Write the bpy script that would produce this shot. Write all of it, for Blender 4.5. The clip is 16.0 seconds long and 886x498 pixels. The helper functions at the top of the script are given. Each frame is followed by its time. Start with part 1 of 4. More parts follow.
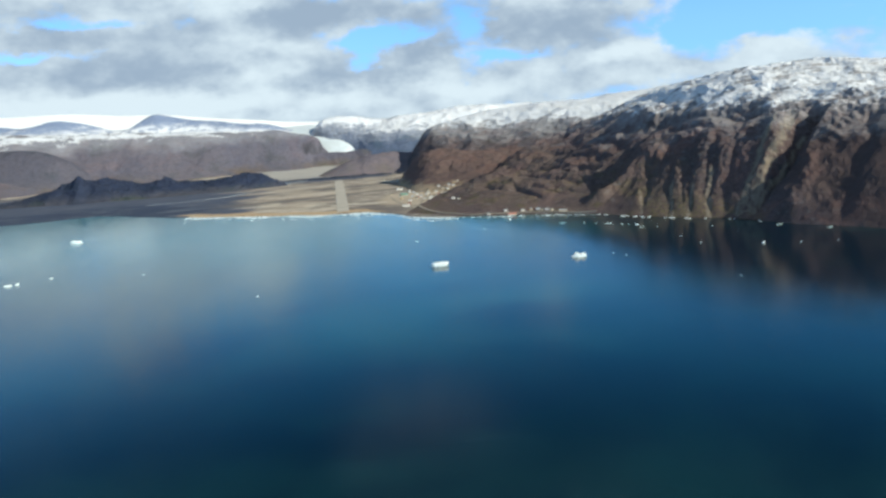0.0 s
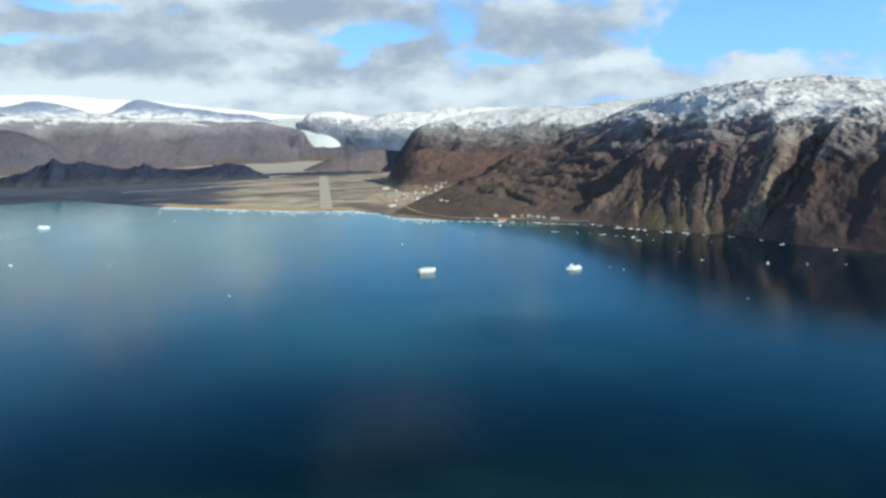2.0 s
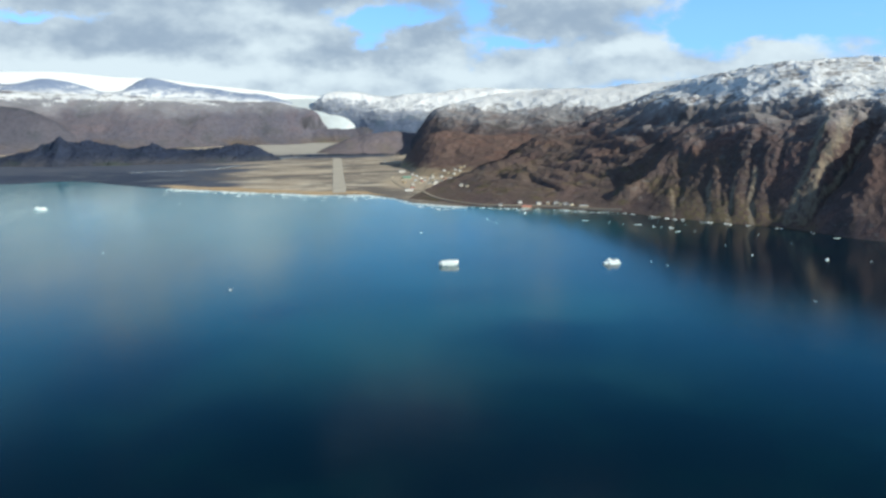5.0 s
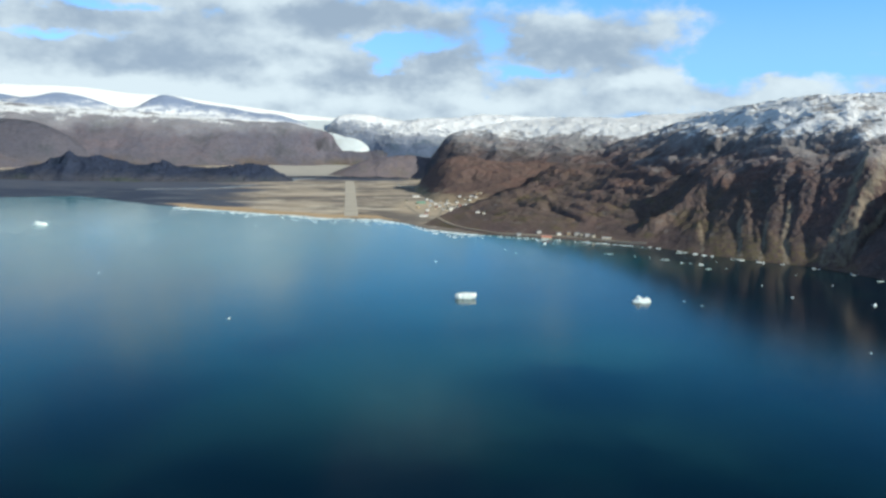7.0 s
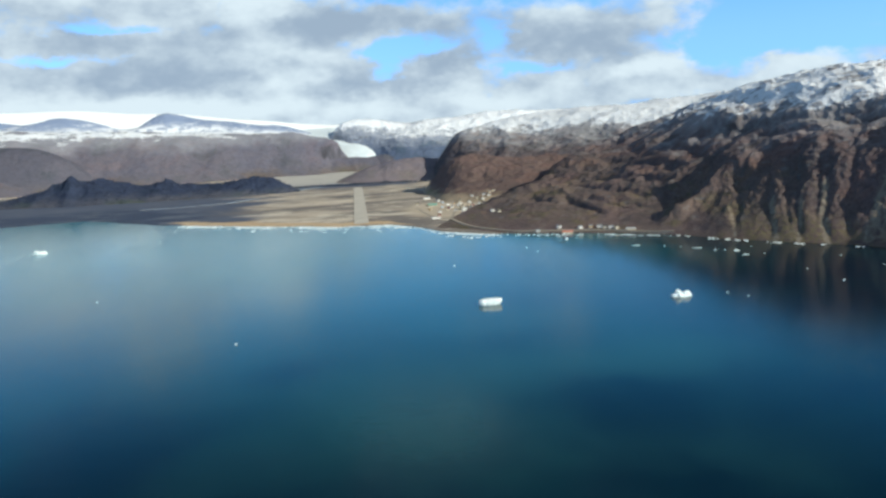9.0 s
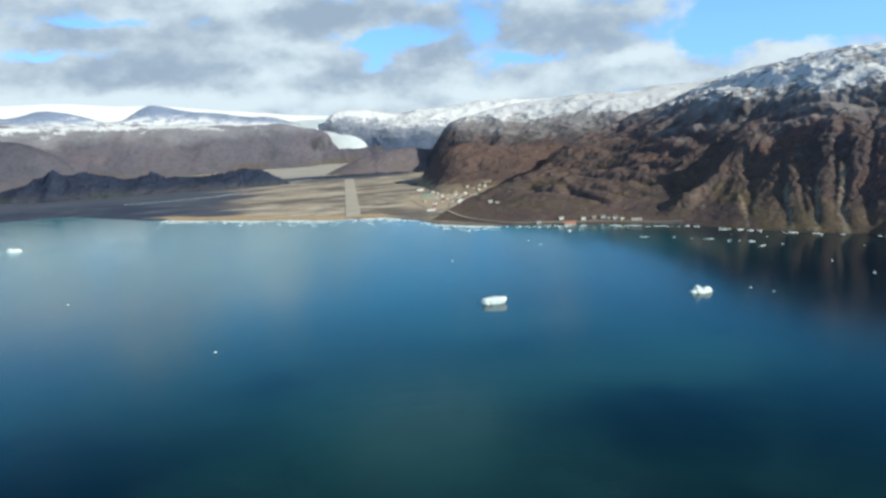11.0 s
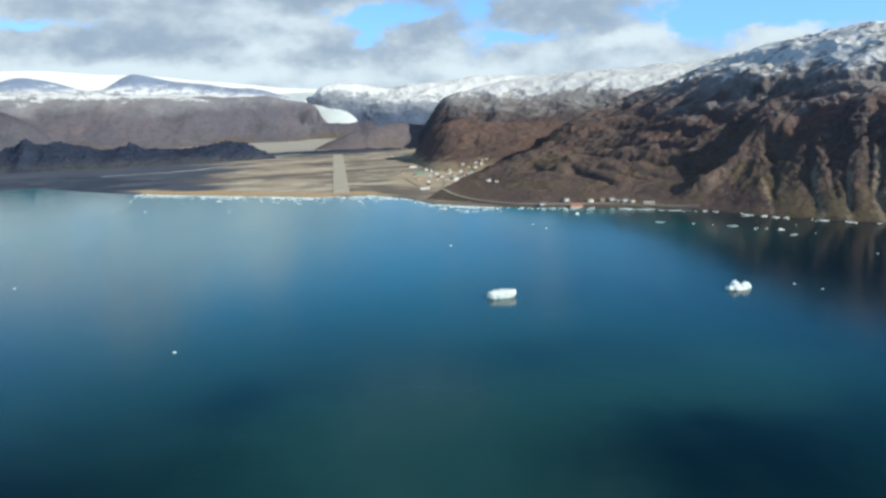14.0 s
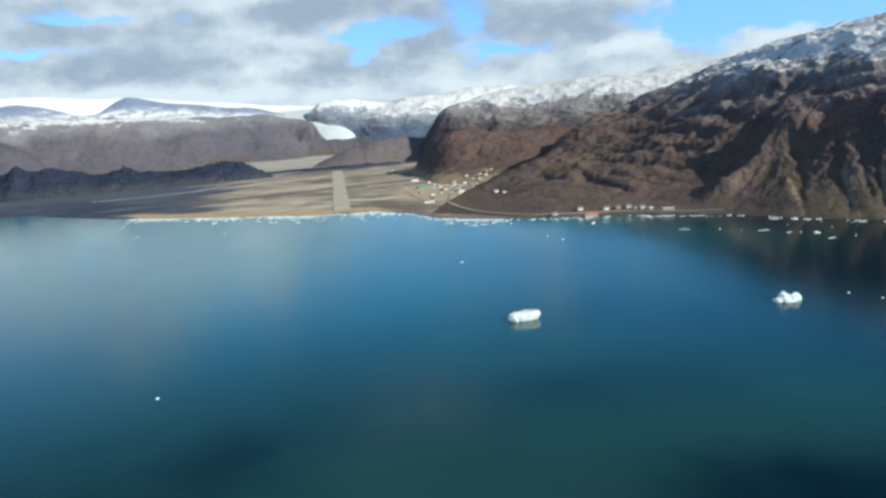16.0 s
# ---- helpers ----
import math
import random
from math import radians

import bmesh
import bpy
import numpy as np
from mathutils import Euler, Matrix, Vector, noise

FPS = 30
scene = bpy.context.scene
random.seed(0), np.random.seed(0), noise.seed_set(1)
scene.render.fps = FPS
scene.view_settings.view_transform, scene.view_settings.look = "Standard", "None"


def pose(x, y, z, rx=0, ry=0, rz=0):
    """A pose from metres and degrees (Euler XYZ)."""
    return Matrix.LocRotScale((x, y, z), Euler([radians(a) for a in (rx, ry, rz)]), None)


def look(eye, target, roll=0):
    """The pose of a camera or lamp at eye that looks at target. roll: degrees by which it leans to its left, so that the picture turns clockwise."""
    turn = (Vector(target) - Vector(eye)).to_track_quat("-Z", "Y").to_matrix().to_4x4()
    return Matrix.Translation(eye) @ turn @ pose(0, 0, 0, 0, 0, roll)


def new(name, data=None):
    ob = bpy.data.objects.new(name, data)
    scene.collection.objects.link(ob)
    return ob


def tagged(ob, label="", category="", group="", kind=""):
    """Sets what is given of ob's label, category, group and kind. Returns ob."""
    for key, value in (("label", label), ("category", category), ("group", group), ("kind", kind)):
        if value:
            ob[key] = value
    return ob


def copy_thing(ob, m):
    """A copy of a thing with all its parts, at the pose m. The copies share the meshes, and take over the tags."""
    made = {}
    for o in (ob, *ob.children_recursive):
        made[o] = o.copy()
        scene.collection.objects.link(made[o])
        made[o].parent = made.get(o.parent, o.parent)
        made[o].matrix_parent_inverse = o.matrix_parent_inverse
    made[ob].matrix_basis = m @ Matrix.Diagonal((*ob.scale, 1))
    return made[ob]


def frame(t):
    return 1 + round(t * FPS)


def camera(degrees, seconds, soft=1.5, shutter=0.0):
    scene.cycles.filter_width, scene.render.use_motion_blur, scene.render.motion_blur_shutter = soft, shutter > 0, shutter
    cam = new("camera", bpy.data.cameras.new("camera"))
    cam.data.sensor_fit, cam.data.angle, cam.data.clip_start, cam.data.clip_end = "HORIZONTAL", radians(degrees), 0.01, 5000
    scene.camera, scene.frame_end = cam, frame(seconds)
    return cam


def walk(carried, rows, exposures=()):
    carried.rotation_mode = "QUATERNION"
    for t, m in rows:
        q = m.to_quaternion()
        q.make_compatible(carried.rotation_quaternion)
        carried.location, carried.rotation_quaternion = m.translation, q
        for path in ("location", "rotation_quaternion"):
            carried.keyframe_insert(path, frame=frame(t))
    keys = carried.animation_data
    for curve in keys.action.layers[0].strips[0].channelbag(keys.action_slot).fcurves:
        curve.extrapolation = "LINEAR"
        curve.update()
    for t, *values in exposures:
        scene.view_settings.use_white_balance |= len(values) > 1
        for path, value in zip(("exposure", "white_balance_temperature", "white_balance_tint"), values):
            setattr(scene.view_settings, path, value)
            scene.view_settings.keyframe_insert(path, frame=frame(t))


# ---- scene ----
from mathutils.bvhtree import BVHTree

cam = camera(57, 16.0, soft=2.8)
FLIGHT = [  # seconds, x, y, z, heading, pitch, roll in degrees
    (0, 0.00, 0.00, 213.14, 6.435, -8.933, -3.919),
    (0.5, 0.09, 18.00, 211.90, 5.643, -9.534, -4.439),
    (1, 0.17, 36.00, 210.65, 5.741, -9.623, -3.890),
    (1.5, 0.24, 54.00, 209.36, 6.483, -9.562, -2.217),
    (2, 0.31, 72.00, 208.06, 7.735, -8.892, -0.995),
    (2.5, 0.38, 90.00, 206.73, 7.679, -9.451, -0.243),
    (3, 0.44, 108.00, 205.37, 7.569, -9.530, -0.163),
    (3.5, 0.49, 126.00, 203.99, 7.241, -9.864, -0.339),
    (4, 0.54, 144.00, 202.59, 6.882, -10.114, -0.500),
    (6.3, 0.68, 226.80, 195.84, 6.470, -8.822, 0.006),
    (6.5, 0.69, 234.00, 195.23, 6.317, -8.299, 0.560),
    (7, 0.70, 252.00, 193.69, 6.058, -8.199, 1.270),
    (7.5, 0.71, 270.00, 192.12, 5.094, -9.642, 0.167),
    (8, 0.72, 288.00, 190.53, 4.927, -9.508, -1.475),
    (8.5, 0.71, 306.00, 188.92, 5.042, -9.025, -2.408),
    (9, 0.70, 324.00, 187.28, 5.182, -8.123, -2.679),
    (11.5, 0.58, 414.00, 178.74, 5.723, -9.282, -3.183),
    (12, 0.54, 432.00, 176.96, 5.739, -10.556, -2.143),
    (12.5, 0.49, 450.00, 175.15, 5.742, -10.234, -0.795),
    (13, 0.44, 468.00, 173.33, 5.993, -9.845, -0.320),
    (13.5, 0.38, 486.00, 171.48, 6.310, -9.991, -0.598),
    (14, 0.31, 504.00, 169.60, 6.480, -10.258, -2.012),
    (14.5, 0.24, 522.00, 167.70, 6.332, -10.792, -3.117),
    (15, 0.17, 540.00, 165.78, 5.889, -10.316, -3.858),
    (15.5, 0.09, 558.00, 163.84, 6.093, -9.564, -4.440),
    (16, 0.00, 576.00, 161.87, 6.363, -9.309, -4.077),
]
walk(cam, [(t, pose(x, y, z, 90 + pitch, 0, -heading) @ pose(0, 0, 0, 0, 0, roll)) for t, x, y, z, heading, pitch, roll in FLIGHT],
     [(0, 0.4, 6100, 0), (16, 0.4, 6100, 0)])

# ---- world, sun, exposure ----
SUN_AZ, SUN_EL = radians(129), radians(26)
SKY_BLUE, CLOUD_WHITE, CLOUD_GREY = 0.28, (0.585, 0.625, 0.675), (0.275, 0.325, 0.415)


def node(tree, kind, **values):
    n = tree.nodes.new(kind)
    for key, value in values.items():
        if key.startswith("in_"):
            n.inputs[int(key[3:])].default_value = value
        else:
            setattr(n, key, value)
    return n


class Graph:
    """Short ways to wire a node tree."""

    def __init__(self, tree):
        self.tree = tree
        tree.nodes.clear()

    def put(self, value, socket):
        if isinstance(value, bpy.types.NodeSocket):
            self.tree.links.new(value, socket)
        else:
            socket.default_value = value

    def math(self, op, a, b=0.0, c=0.0, clamp=False):
        n = self.tree.nodes.new("ShaderNodeMath")
        n.operation, n.use_clamp = op, clamp
        for value, socket in zip((a, b, c), n.inputs):
            self.put(value, socket)
        return n.outputs[0]

    def vec(self, op, a, b):
        n = self.tree.nodes.new("ShaderNodeVectorMath")
        n.operation = op
        self.put(a, n.inputs[0])
        self.put(b, n.inputs[1])
        return n.outputs[0]

    def noise(self, vector, scale, detail=4.0, rough=0.55, distort=0.0):
        n = self.tree.nodes.new("ShaderNodeTexNoise")
        for name, value in (("Vector", vector), ("Scale", scale), ("Detail", detail), ("Roughness", rough), ("Distortion", distort)):
            self.put(value, n.inputs[name])
        return n.outputs["Fac"]

    def step(self, value, low, high):
        n = self.tree.nodes.new("ShaderNodeMapRange")
        n.interpolation_type = "SMOOTHSTEP"
        for name, v in (("Value", value), ("From Min", low), ("From Max", high)):
            self.put(v, n.inputs[name])
        return n.outputs["Result"]

    def mix(self, fac, a, b):
        n = self.tree.nodes.new("ShaderNodeMix")
        n.data_type = "RGBA"
        self.put(fac, n.inputs["Factor"])
        for value, socket in ((a, n.inputs[6]), (b, n.inputs[7])):
            self.put((*value, 1.0) if isinstance(value, tuple) else value, socket)
        return n.outputs[2]

    def xyz(self, vector):
        n = self.tree.nodes.new("ShaderNodeSeparateXYZ")
        self.put(vector, n.inputs[0])
        return n.outputs

    def join(self, x, y, z):
        n = self.tree.nodes.new("ShaderNodeCombineXYZ")
        for value, socket in zip((x, y, z), n.inputs):
            self.put(value, socket)
        return n.outputs[0]

    def bump(self, height, strength, distance):
        n = self.tree.nodes.new("ShaderNodeBump")
        self.put(height, n.inputs["Height"])
        n.inputs["Strength"].default_value, n.inputs["Distance"].default_value = strength, distance
        return n.outputs[0]


def make_world():
    world = bpy.data.worlds.new("sky")
    scene.world = world
    world.use_nodes = True
    g = Graph(world.node_tree)
    sky = node(world.node_tree, "ShaderNodeTexSky", sky_type="NISHITA", sun_disc=False, sun_elevation=SUN_EL, sun_rotation=SUN_AZ, air_density=1.0, dust_density=0.0, ozone_density=1.2)
    way = node(world.node_tree, "ShaderNodeTexCoord").outputs["Generated"]
    x, y, z = g.xyz(way)[0:3]
    # clear northern air: the blue hardly pales towards the horizon
    g.put(g.join(x, y, g.math("ADD", g.math("MULTIPLY", z, 0.9), 0.32)), sky.inputs[0])
    heading = g.math("MULTIPLY", g.math("ARCTAN2", x, y), 57.2958)
    height = g.math("MULTIPLY", g.math("ARCSINE", z), 57.2958)
    flat = g.join(g.math("MULTIPLY", heading, 0.20), g.math("MULTIPLY", height, 0.42), 3.1)
    broad = g.math("SUBTRACT", g.noise(flat, 0.75, 4.0, 0.45, 0.0), 0.5)
    fine = g.math("SUBTRACT", g.noise(flat, 2.2, 4.0, 0.5, 0.0), 0.5)
    puff = g.math("SUBTRACT", g.noise(g.join(g.math("MULTIPLY", heading, 0.42), g.math("MULTIPLY", height, 0.62), 5.7), 1.5, 4.0, 0.52, 0.0), 0.5)
    field = g.math("ADD", g.math("ADD", g.math("MULTIPLY", broad, 1.5), g.math("MULTIPLY", fine, 0.6)), g.math("MULTIPLY", puff, 1.2))

    warp = g.join(g.math("MULTIPLY", heading, 0.26), g.math("MULTIPLY", height, 0.5), 8.4)
    heading2 = g.math("ADD", heading, g.math("MULTIPLY", g.math("SUBTRACT", g.noise(warp, 1.0, 5.0, 0.6), 0.5), 6.5))
    height2 = g.math("ADD", height, g.math("MULTIPLY", g.math("SUBTRACT", g.noise(g.vec("ADD", warp, (31.0, 7.0, 2.0)), 1.2, 5.0, 0.6), 0.5), 2.2))

    def patches(base, rows):
        for az, el, wide, tall, amount in rows:
            a = g.math("DIVIDE", g.math("SUBTRACT", heading2, az), wide)
            b = g.math("DIVIDE", g.math("SUBTRACT", height2, el), tall)
            blob = g.math("EXPONENT", g.math("MULTIPLY", g.math("ADD", g.math("MULTIPLY", a, a), g.math("MULTIPLY", b, b)), -1.0))
            base = g.math("ADD", base, g.math("MULTIPLY", blob, amount))
        return base

    # where the cover opens (minus) and closes (plus): heading, height, half width, half height in degrees
    cover = patches(g.math("MULTIPLY", field, 1.1), [
        (-8.0, 5.5, 26.0, 5.0, 0.75),
        (2.9, 5.7, 2.8, 1.0, -2.2), (9.0, 6.1, 1.8, 1.3, -1.2), (-14.0, 7.4, 6.0, 0.55, -1.1), (-19.0, 5.7, 5.0, 0.35, -0.9), (11.5, 4.25, 3.6, 0.42, -1.0),
        (27.0, 6.8, 8.5, 2.6, -1.6), (24.5, 4.8, 2.8, 1.2, -0.9), (33.0, 4.6, 5.0, 0.6, -0.6), (10.0, 19.0, 60.0, 8.0, -1.1), (0.0, 55.0, 200.0, 26.0, -0.3), (-5.6, 9.0, 1.6, 2.2, 0.75), (-12.5, 8.6, 2.6, 1.8, 0.6), (-8.8, 9.0, 0.9, 3.0, -0.5), (-17.0, 17.0, 9.0, 5.0, 0.5), (5.0, 10.5, 6.5, 2.6, -0.9), (9.0, 12.5, 4.0, 1.6, 0.6), (-16.0, 14.0, 5.0, 1.8, 0.5), (14.0, 14.0, 3.4, 1.8, 0.5), (24.5, 15.5, 1.8, 2.2, 0.5), (-4.0, 15.5, 5.0, 1.6, 0.3), (4.0, 20.5, 8.0, 2.8, 1.3), (2.0, 4.2, 1.4, 0.7, -1.2),
        (-6.0, 4.2, 12.0, 1.8, 0.9), (-1.0, 7.8, 8.0, 1.1, 1.0), (5.4, 3.9, 2.4, 0.9, 0.8), (14.4, 5.9, 4.6, 1.5, 1.6), (19.5, 3.6, 3.2, 0.8, 1.1),
        (28.5, 3.5, 2.6, 1.0, 1.1), (32.8, 4.4, 2.0, 1.2, 1.0), (24.0, 7.6, 3.0, 0.8, 0.5), (20.5, 6.9, 3.6, 1.7, 0.95), (-4.0, 2.4, 24.0, 0.8, 0.8), (-2.0, 1.1, 12.0, 0.6, 1.8), (24.0, 2.2, 10.0, 0.5, 0.5), (-16.0, 6.4, 6.0, 0.4, 0.6), (-14.0, 9.5, 10.0, 1.2, 0.7)])
    mask = g.step(cover, -0.45, 0.60)
    # heavy bellies are grey; sunlit heads and the far low banks are white
    tone = patches(g.math("SUBTRACT", g.math("MULTIPLY", g.math("SUBTRACT", g.noise(flat, 1.0, 5.0, 0.46, 0.0), 0.5), 1.9), g.math("MULTIPLY", puff, 0.9)), [
        (-1.0, 7.6, 9.0, 1.2, 0.55), (5.3, 4.2, 2.2, 0.8, 0.55), (13.5, 5.6, 4.0, 1.2, 0.45), (-12.0, 4.8, 8.0, 0.9, 0.30), (-17.0, 6.4, 6.0, 0.6, 0.35),
        (-4.6, 3.9, 2.6, 0.7, -0.55), (18.8, 3.7, 2.4, 0.6, -0.6), (28.5, 3.5, 3.0, 0.9, -0.45), (-3.8, 5.4, 3.0, 0.5, -0.35), (2.0, 1.8, 40.0, 0.9, -0.45), (-14.0, 2.4, 14.0, 0.9, -0.7), (-6.5, 10.5, 3.0, 3.0, -0.7), (-17.0, 10.5, 9.0, 2.6, -0.5), (4.0, 20.0, 9.0, 4.0, 0.2), (0.0, 3.0, 4.5, 1.1, 0.4), (-17.0, 17.0, 10.0, 5.0, 0.3)])
    cloud = g.mix(g.step(tone, -0.75, 0.60), CLOUD_WHITE, CLOUD_GREY)
    blue = node(world.node_tree, "ShaderNodeVectorMath", operation="SCALE")
    g.put(sky.outputs[0], blue.inputs[0])
    # the clear sky deepens upwards
    g.put(g.math("MULTIPLY", g.math("SUBTRACT", 1.0, g.math("MULTIPLY", g.step(height, 12.0, 25.0), 0.86)), SKY_BLUE), blue.inputs["Scale"])
    bg = node(world.node_tree, "ShaderNodeBackground")
    tint = g.mix(g.step(height, 5.0, 16.0), (0.70, 0.84, 0.97), (0.21, 0.63, 0.82))
    clear = g.vec("MULTIPLY", blue.outputs[0], tint)
    g.put(g.mix(mask, clear, cloud), bg.inputs[0])
    bg.inputs[1].default_value = 1.04
    out = node(world.node_tree, "ShaderNodeOutputWorld")
    world.node_tree.links.new(bg.outputs[0], out.inputs[0])


make_world()
lamp = bpy.data.lights.new("sun", "SUN")
lamp.energy, lamp.angle, lamp.color = 3.9, radians(0.6), (1.0, 0.88, 0.72)
sun = new("sun", lamp)
toward = Vector((math.sin(SUN_AZ) * math.cos(SUN_EL), math.cos(SUN_AZ) * math.cos(SUN_EL), math.sin(SUN_EL)))
sun.matrix_world = look(toward * 3000, (0, 0, 0))


# ---- materials ----
def material(name):
    m = bpy.data.materials.new(name)
    m.use_nodes = True
    g = Graph(m.node_tree)
    shader = node(m.node_tree, "ShaderNodeBsdfPrincipled")
    out = node(m.node_tree, "ShaderNodeOutputMaterial")
    m.node_tree.links.new(shader.outputs[0], out.inputs[0])
    place = node(m.node_tree, "ShaderNodeNewGeometry")
    return m, g, shader, place.outputs["Position"], place.outputs["Normal"]


def mountain_material(name, heath, heath2, rock, grass, snow_z, snow_soft, rock_at=0.62, dust=0.0, far=1.0, bald=0.55, meadow=(105.0, 35.0, 0.42), scree=False, blush=0.75, crag_at=0.52, cling=1.6):
    """Heath and turf on the slopes, bare streaked rock where it is steep, snow above a broken line."""
    m, g, shader, p, n = material(name)
    x, y, z = g.xyz(p)[0:3]
    up = g.xyz(n)[2]
    big = g.noise(p, 0.006 / far, 4.0)
    mid = g.noise(p, 0.035 / far, 5.0, 0.6)
    small = g.noise(p, 0.16 / far, 5.0, 0.65)
    streak = g.noise(g.vec("MULTIPLY", p, (1.0, 1.0, 0.12)), 0.075 / far, 4.0, 0.6)
    ground = g.mix(g.step(g.math("ADD", g.math("MULTIPLY", big, 0.6), g.math("MULTIPLY", mid, 0.5)), 0.40, 0.70), heath, heath2)
    red = g.noise(p, 0.014 / far, 5.0, 0.62, 0.5)
    ground = g.mix(g.math("MULTIPLY", g.step(red, 0.50, 0.66), blush), ground, (heath[0] * 1.45, heath[1] * 1.14, heath[2] * 1.02))
    ground = g.mix(g.math("MULTIPLY", g.step(red, 0.46, 0.34), 0.55), ground, (heath[0] * 0.55, heath[1] * 0.66, heath[2] * 0.62))
    low = g.math("MULTIPLY", g.step(g.math("ADD", z, g.math("MULTIPLY", mid, 60.0)), meadow[0], meadow[1]), g.step(g.math("ADD", g.math("MULTIPLY", big, 0.5), g.math("MULTIPLY", red, 0.5)), meadow[2], meadow[2] + 0.18))
    if scree:  # the green fades out on the eastern flank
        low = g.math("MULTIPLY", low, g.math("MULTIPLY", g.step(x, 760.0, 690.0), 0.8))
    turf = g.mix(g.step(g.math("ADD", g.math("MULTIPLY", mid, 0.6), g.math("MULTIPLY", red, 0.4)), 0.50, 0.62), grass, (grass[0] * 0.82, grass[1] * 0.98, grass[2] * 0.62))
    ground = g.mix(low, ground, turf)
    ground = g.mix(g.math("MULTIPLY", g.step(g.math("ADD", g.math("MULTIPLY", small, 0.6), g.math("MULTIPLY", g.noise(p, 0.08 / far, 4.0, 0.6), 0.4)), 0.46, 0.62), 0.45 if far < 1.7 else 0.3), ground, tuple(v * 0.42 for v in heath))
    if far < 1.2:
        # boulders, dark crowberry patches and pale outcrops along the ledges
        speck = g.noise(p, 0.42, 4.0, 0.7)
        ground = g.mix(g.math("MULTIPLY", g.step(speck, 0.50, 0.62), 0.45), ground, tuple(v * 0.40 for v in heath))
        crop = g.noise(g.vec("MULTIPLY", p, (1.0, 1.0, 2.6)), 0.055, 6.0, 0.68, 0.3)
        ground = g.mix(g.math("MULTIPLY", g.step(crop, 0.585, 0.66), 0.70), ground, (rock[0] * 1.2, rock[1] * 1.2, rock[2] * 1.15))
    if scree:  # rank green turf at the foot of the ribbed cliff
        wet = g.math("MULTIPLY", g.step(g.math("ADD", z, g.math("MULTIPLY", mid, 70.0)), 95.0, 45.0), g.math("MULTIPLY", g.step(x, 560.0, 610.0), g.step(x, 740.0, 690.0)))
        ground = g.mix(g.math("MULTIPLY", wet, g.math("MULTIPLY", g.step(small, 0.60, 0.40), 0.65)), ground, (0.135, 0.120, 0.054))
        # darker heath colour stands in for the grazing light on the eastern flank
        ground = g.mix(g.math("MULTIPLY", g.step(g.math("ADD", x, g.math("MULTIPLY", big, 120.0)), 810.0, 900.0), 0.55), ground, g.mix(small, (0.062, 0.044, 0.042), (0.115, 0.082, 0.076)))
    bare = g.step(g.math("ADD", up, g.math("MULTIPLY", g.math("SUBTRACT", streak, 0.5), 0.9)), rock_at, rock_at - 0.22)
    stone = g.mix(g.step(streak, 0.35, 0.68), tuple(v * 0.45 for v in rock), rock)
    ground = g.mix(bare, ground, stone)
    if scree:
        loose = node(m.node_tree, "ShaderNodeAttribute", attribute_name="scree").outputs["Fac"]
        fine = g.noise(g.vec("MULTIPLY", p, (1.0, 1.0, 0.10)), 0.11, 5.0, 0.65)
        loose = g.step(g.math("ADD", loose, g.math("MULTIPLY", g.math("SUBTRACT", fine, 0.5), 2.6)), 0.45, 1.05)
        ground = g.mix(g.math("MULTIPLY", loose, 0.85), ground, g.mix(fine, (0.15, 0.125, 0.098), (0.34, 0.29, 0.225)))
    line = g.math("ADD", g.math("ADD", z, g.math("MULTIPLY", g.math("SUBTRACT", mid, 0.5), snow_soft * 2.2)), g.math("MULTIPLY", g.math("SUBTRACT", small, 0.5), snow_soft * 1.6))
    line = g.math("ADD", line, g.math("MULTIPLY", g.math("SUBTRACT", up, 0.85), snow_soft * cling))
    line = g.math("ADD", line, g.math("MULTIPLY", g.math("SUBTRACT", g.noise(p, 0.011 / far, 4.0, 0.55, 0.4), 0.5), snow_soft * 2.8))
    snow = g.step(line, snow_z - snow_soft * 0.35, snow_z + snow_soft * 0.5)
    crags = g.noise(g.vec("MULTIPLY", p, (0.7, 1.0, 1.8)), 0.026 / far, 6.0, 0.68)
    snow = g.math("MULTIPLY", snow, g.math("SUBTRACT", 1.0, g.math("MULTIPLY", g.step(crags, crag_at, crag_at + 0.08), bald)))
    if dust:
        snow = g.math("MAXIMUM", snow, g.math("MULTIPLY", g.step(line, snow_z - snow_soft * 2.0, snow_z), dust))
    white = g.mix(small, (0.70, 0.73, 0.78), (0.86, 0.87, 0.89))
    g.put(g.mix(snow, ground, white), shader.inputs["Base Color"])
    shader.inputs["Roughness"].default_value = 0.92
    shader.inputs["Specular IOR Level"].default_value = 0.15
    g.put(g.bump(g.math("ADD", mid, g.math("MULTIPLY", small, 0.5)), 0.7 if far < 1.7 else 0.22, 5.0 * far), shader.inputs["Normal"])
    return m


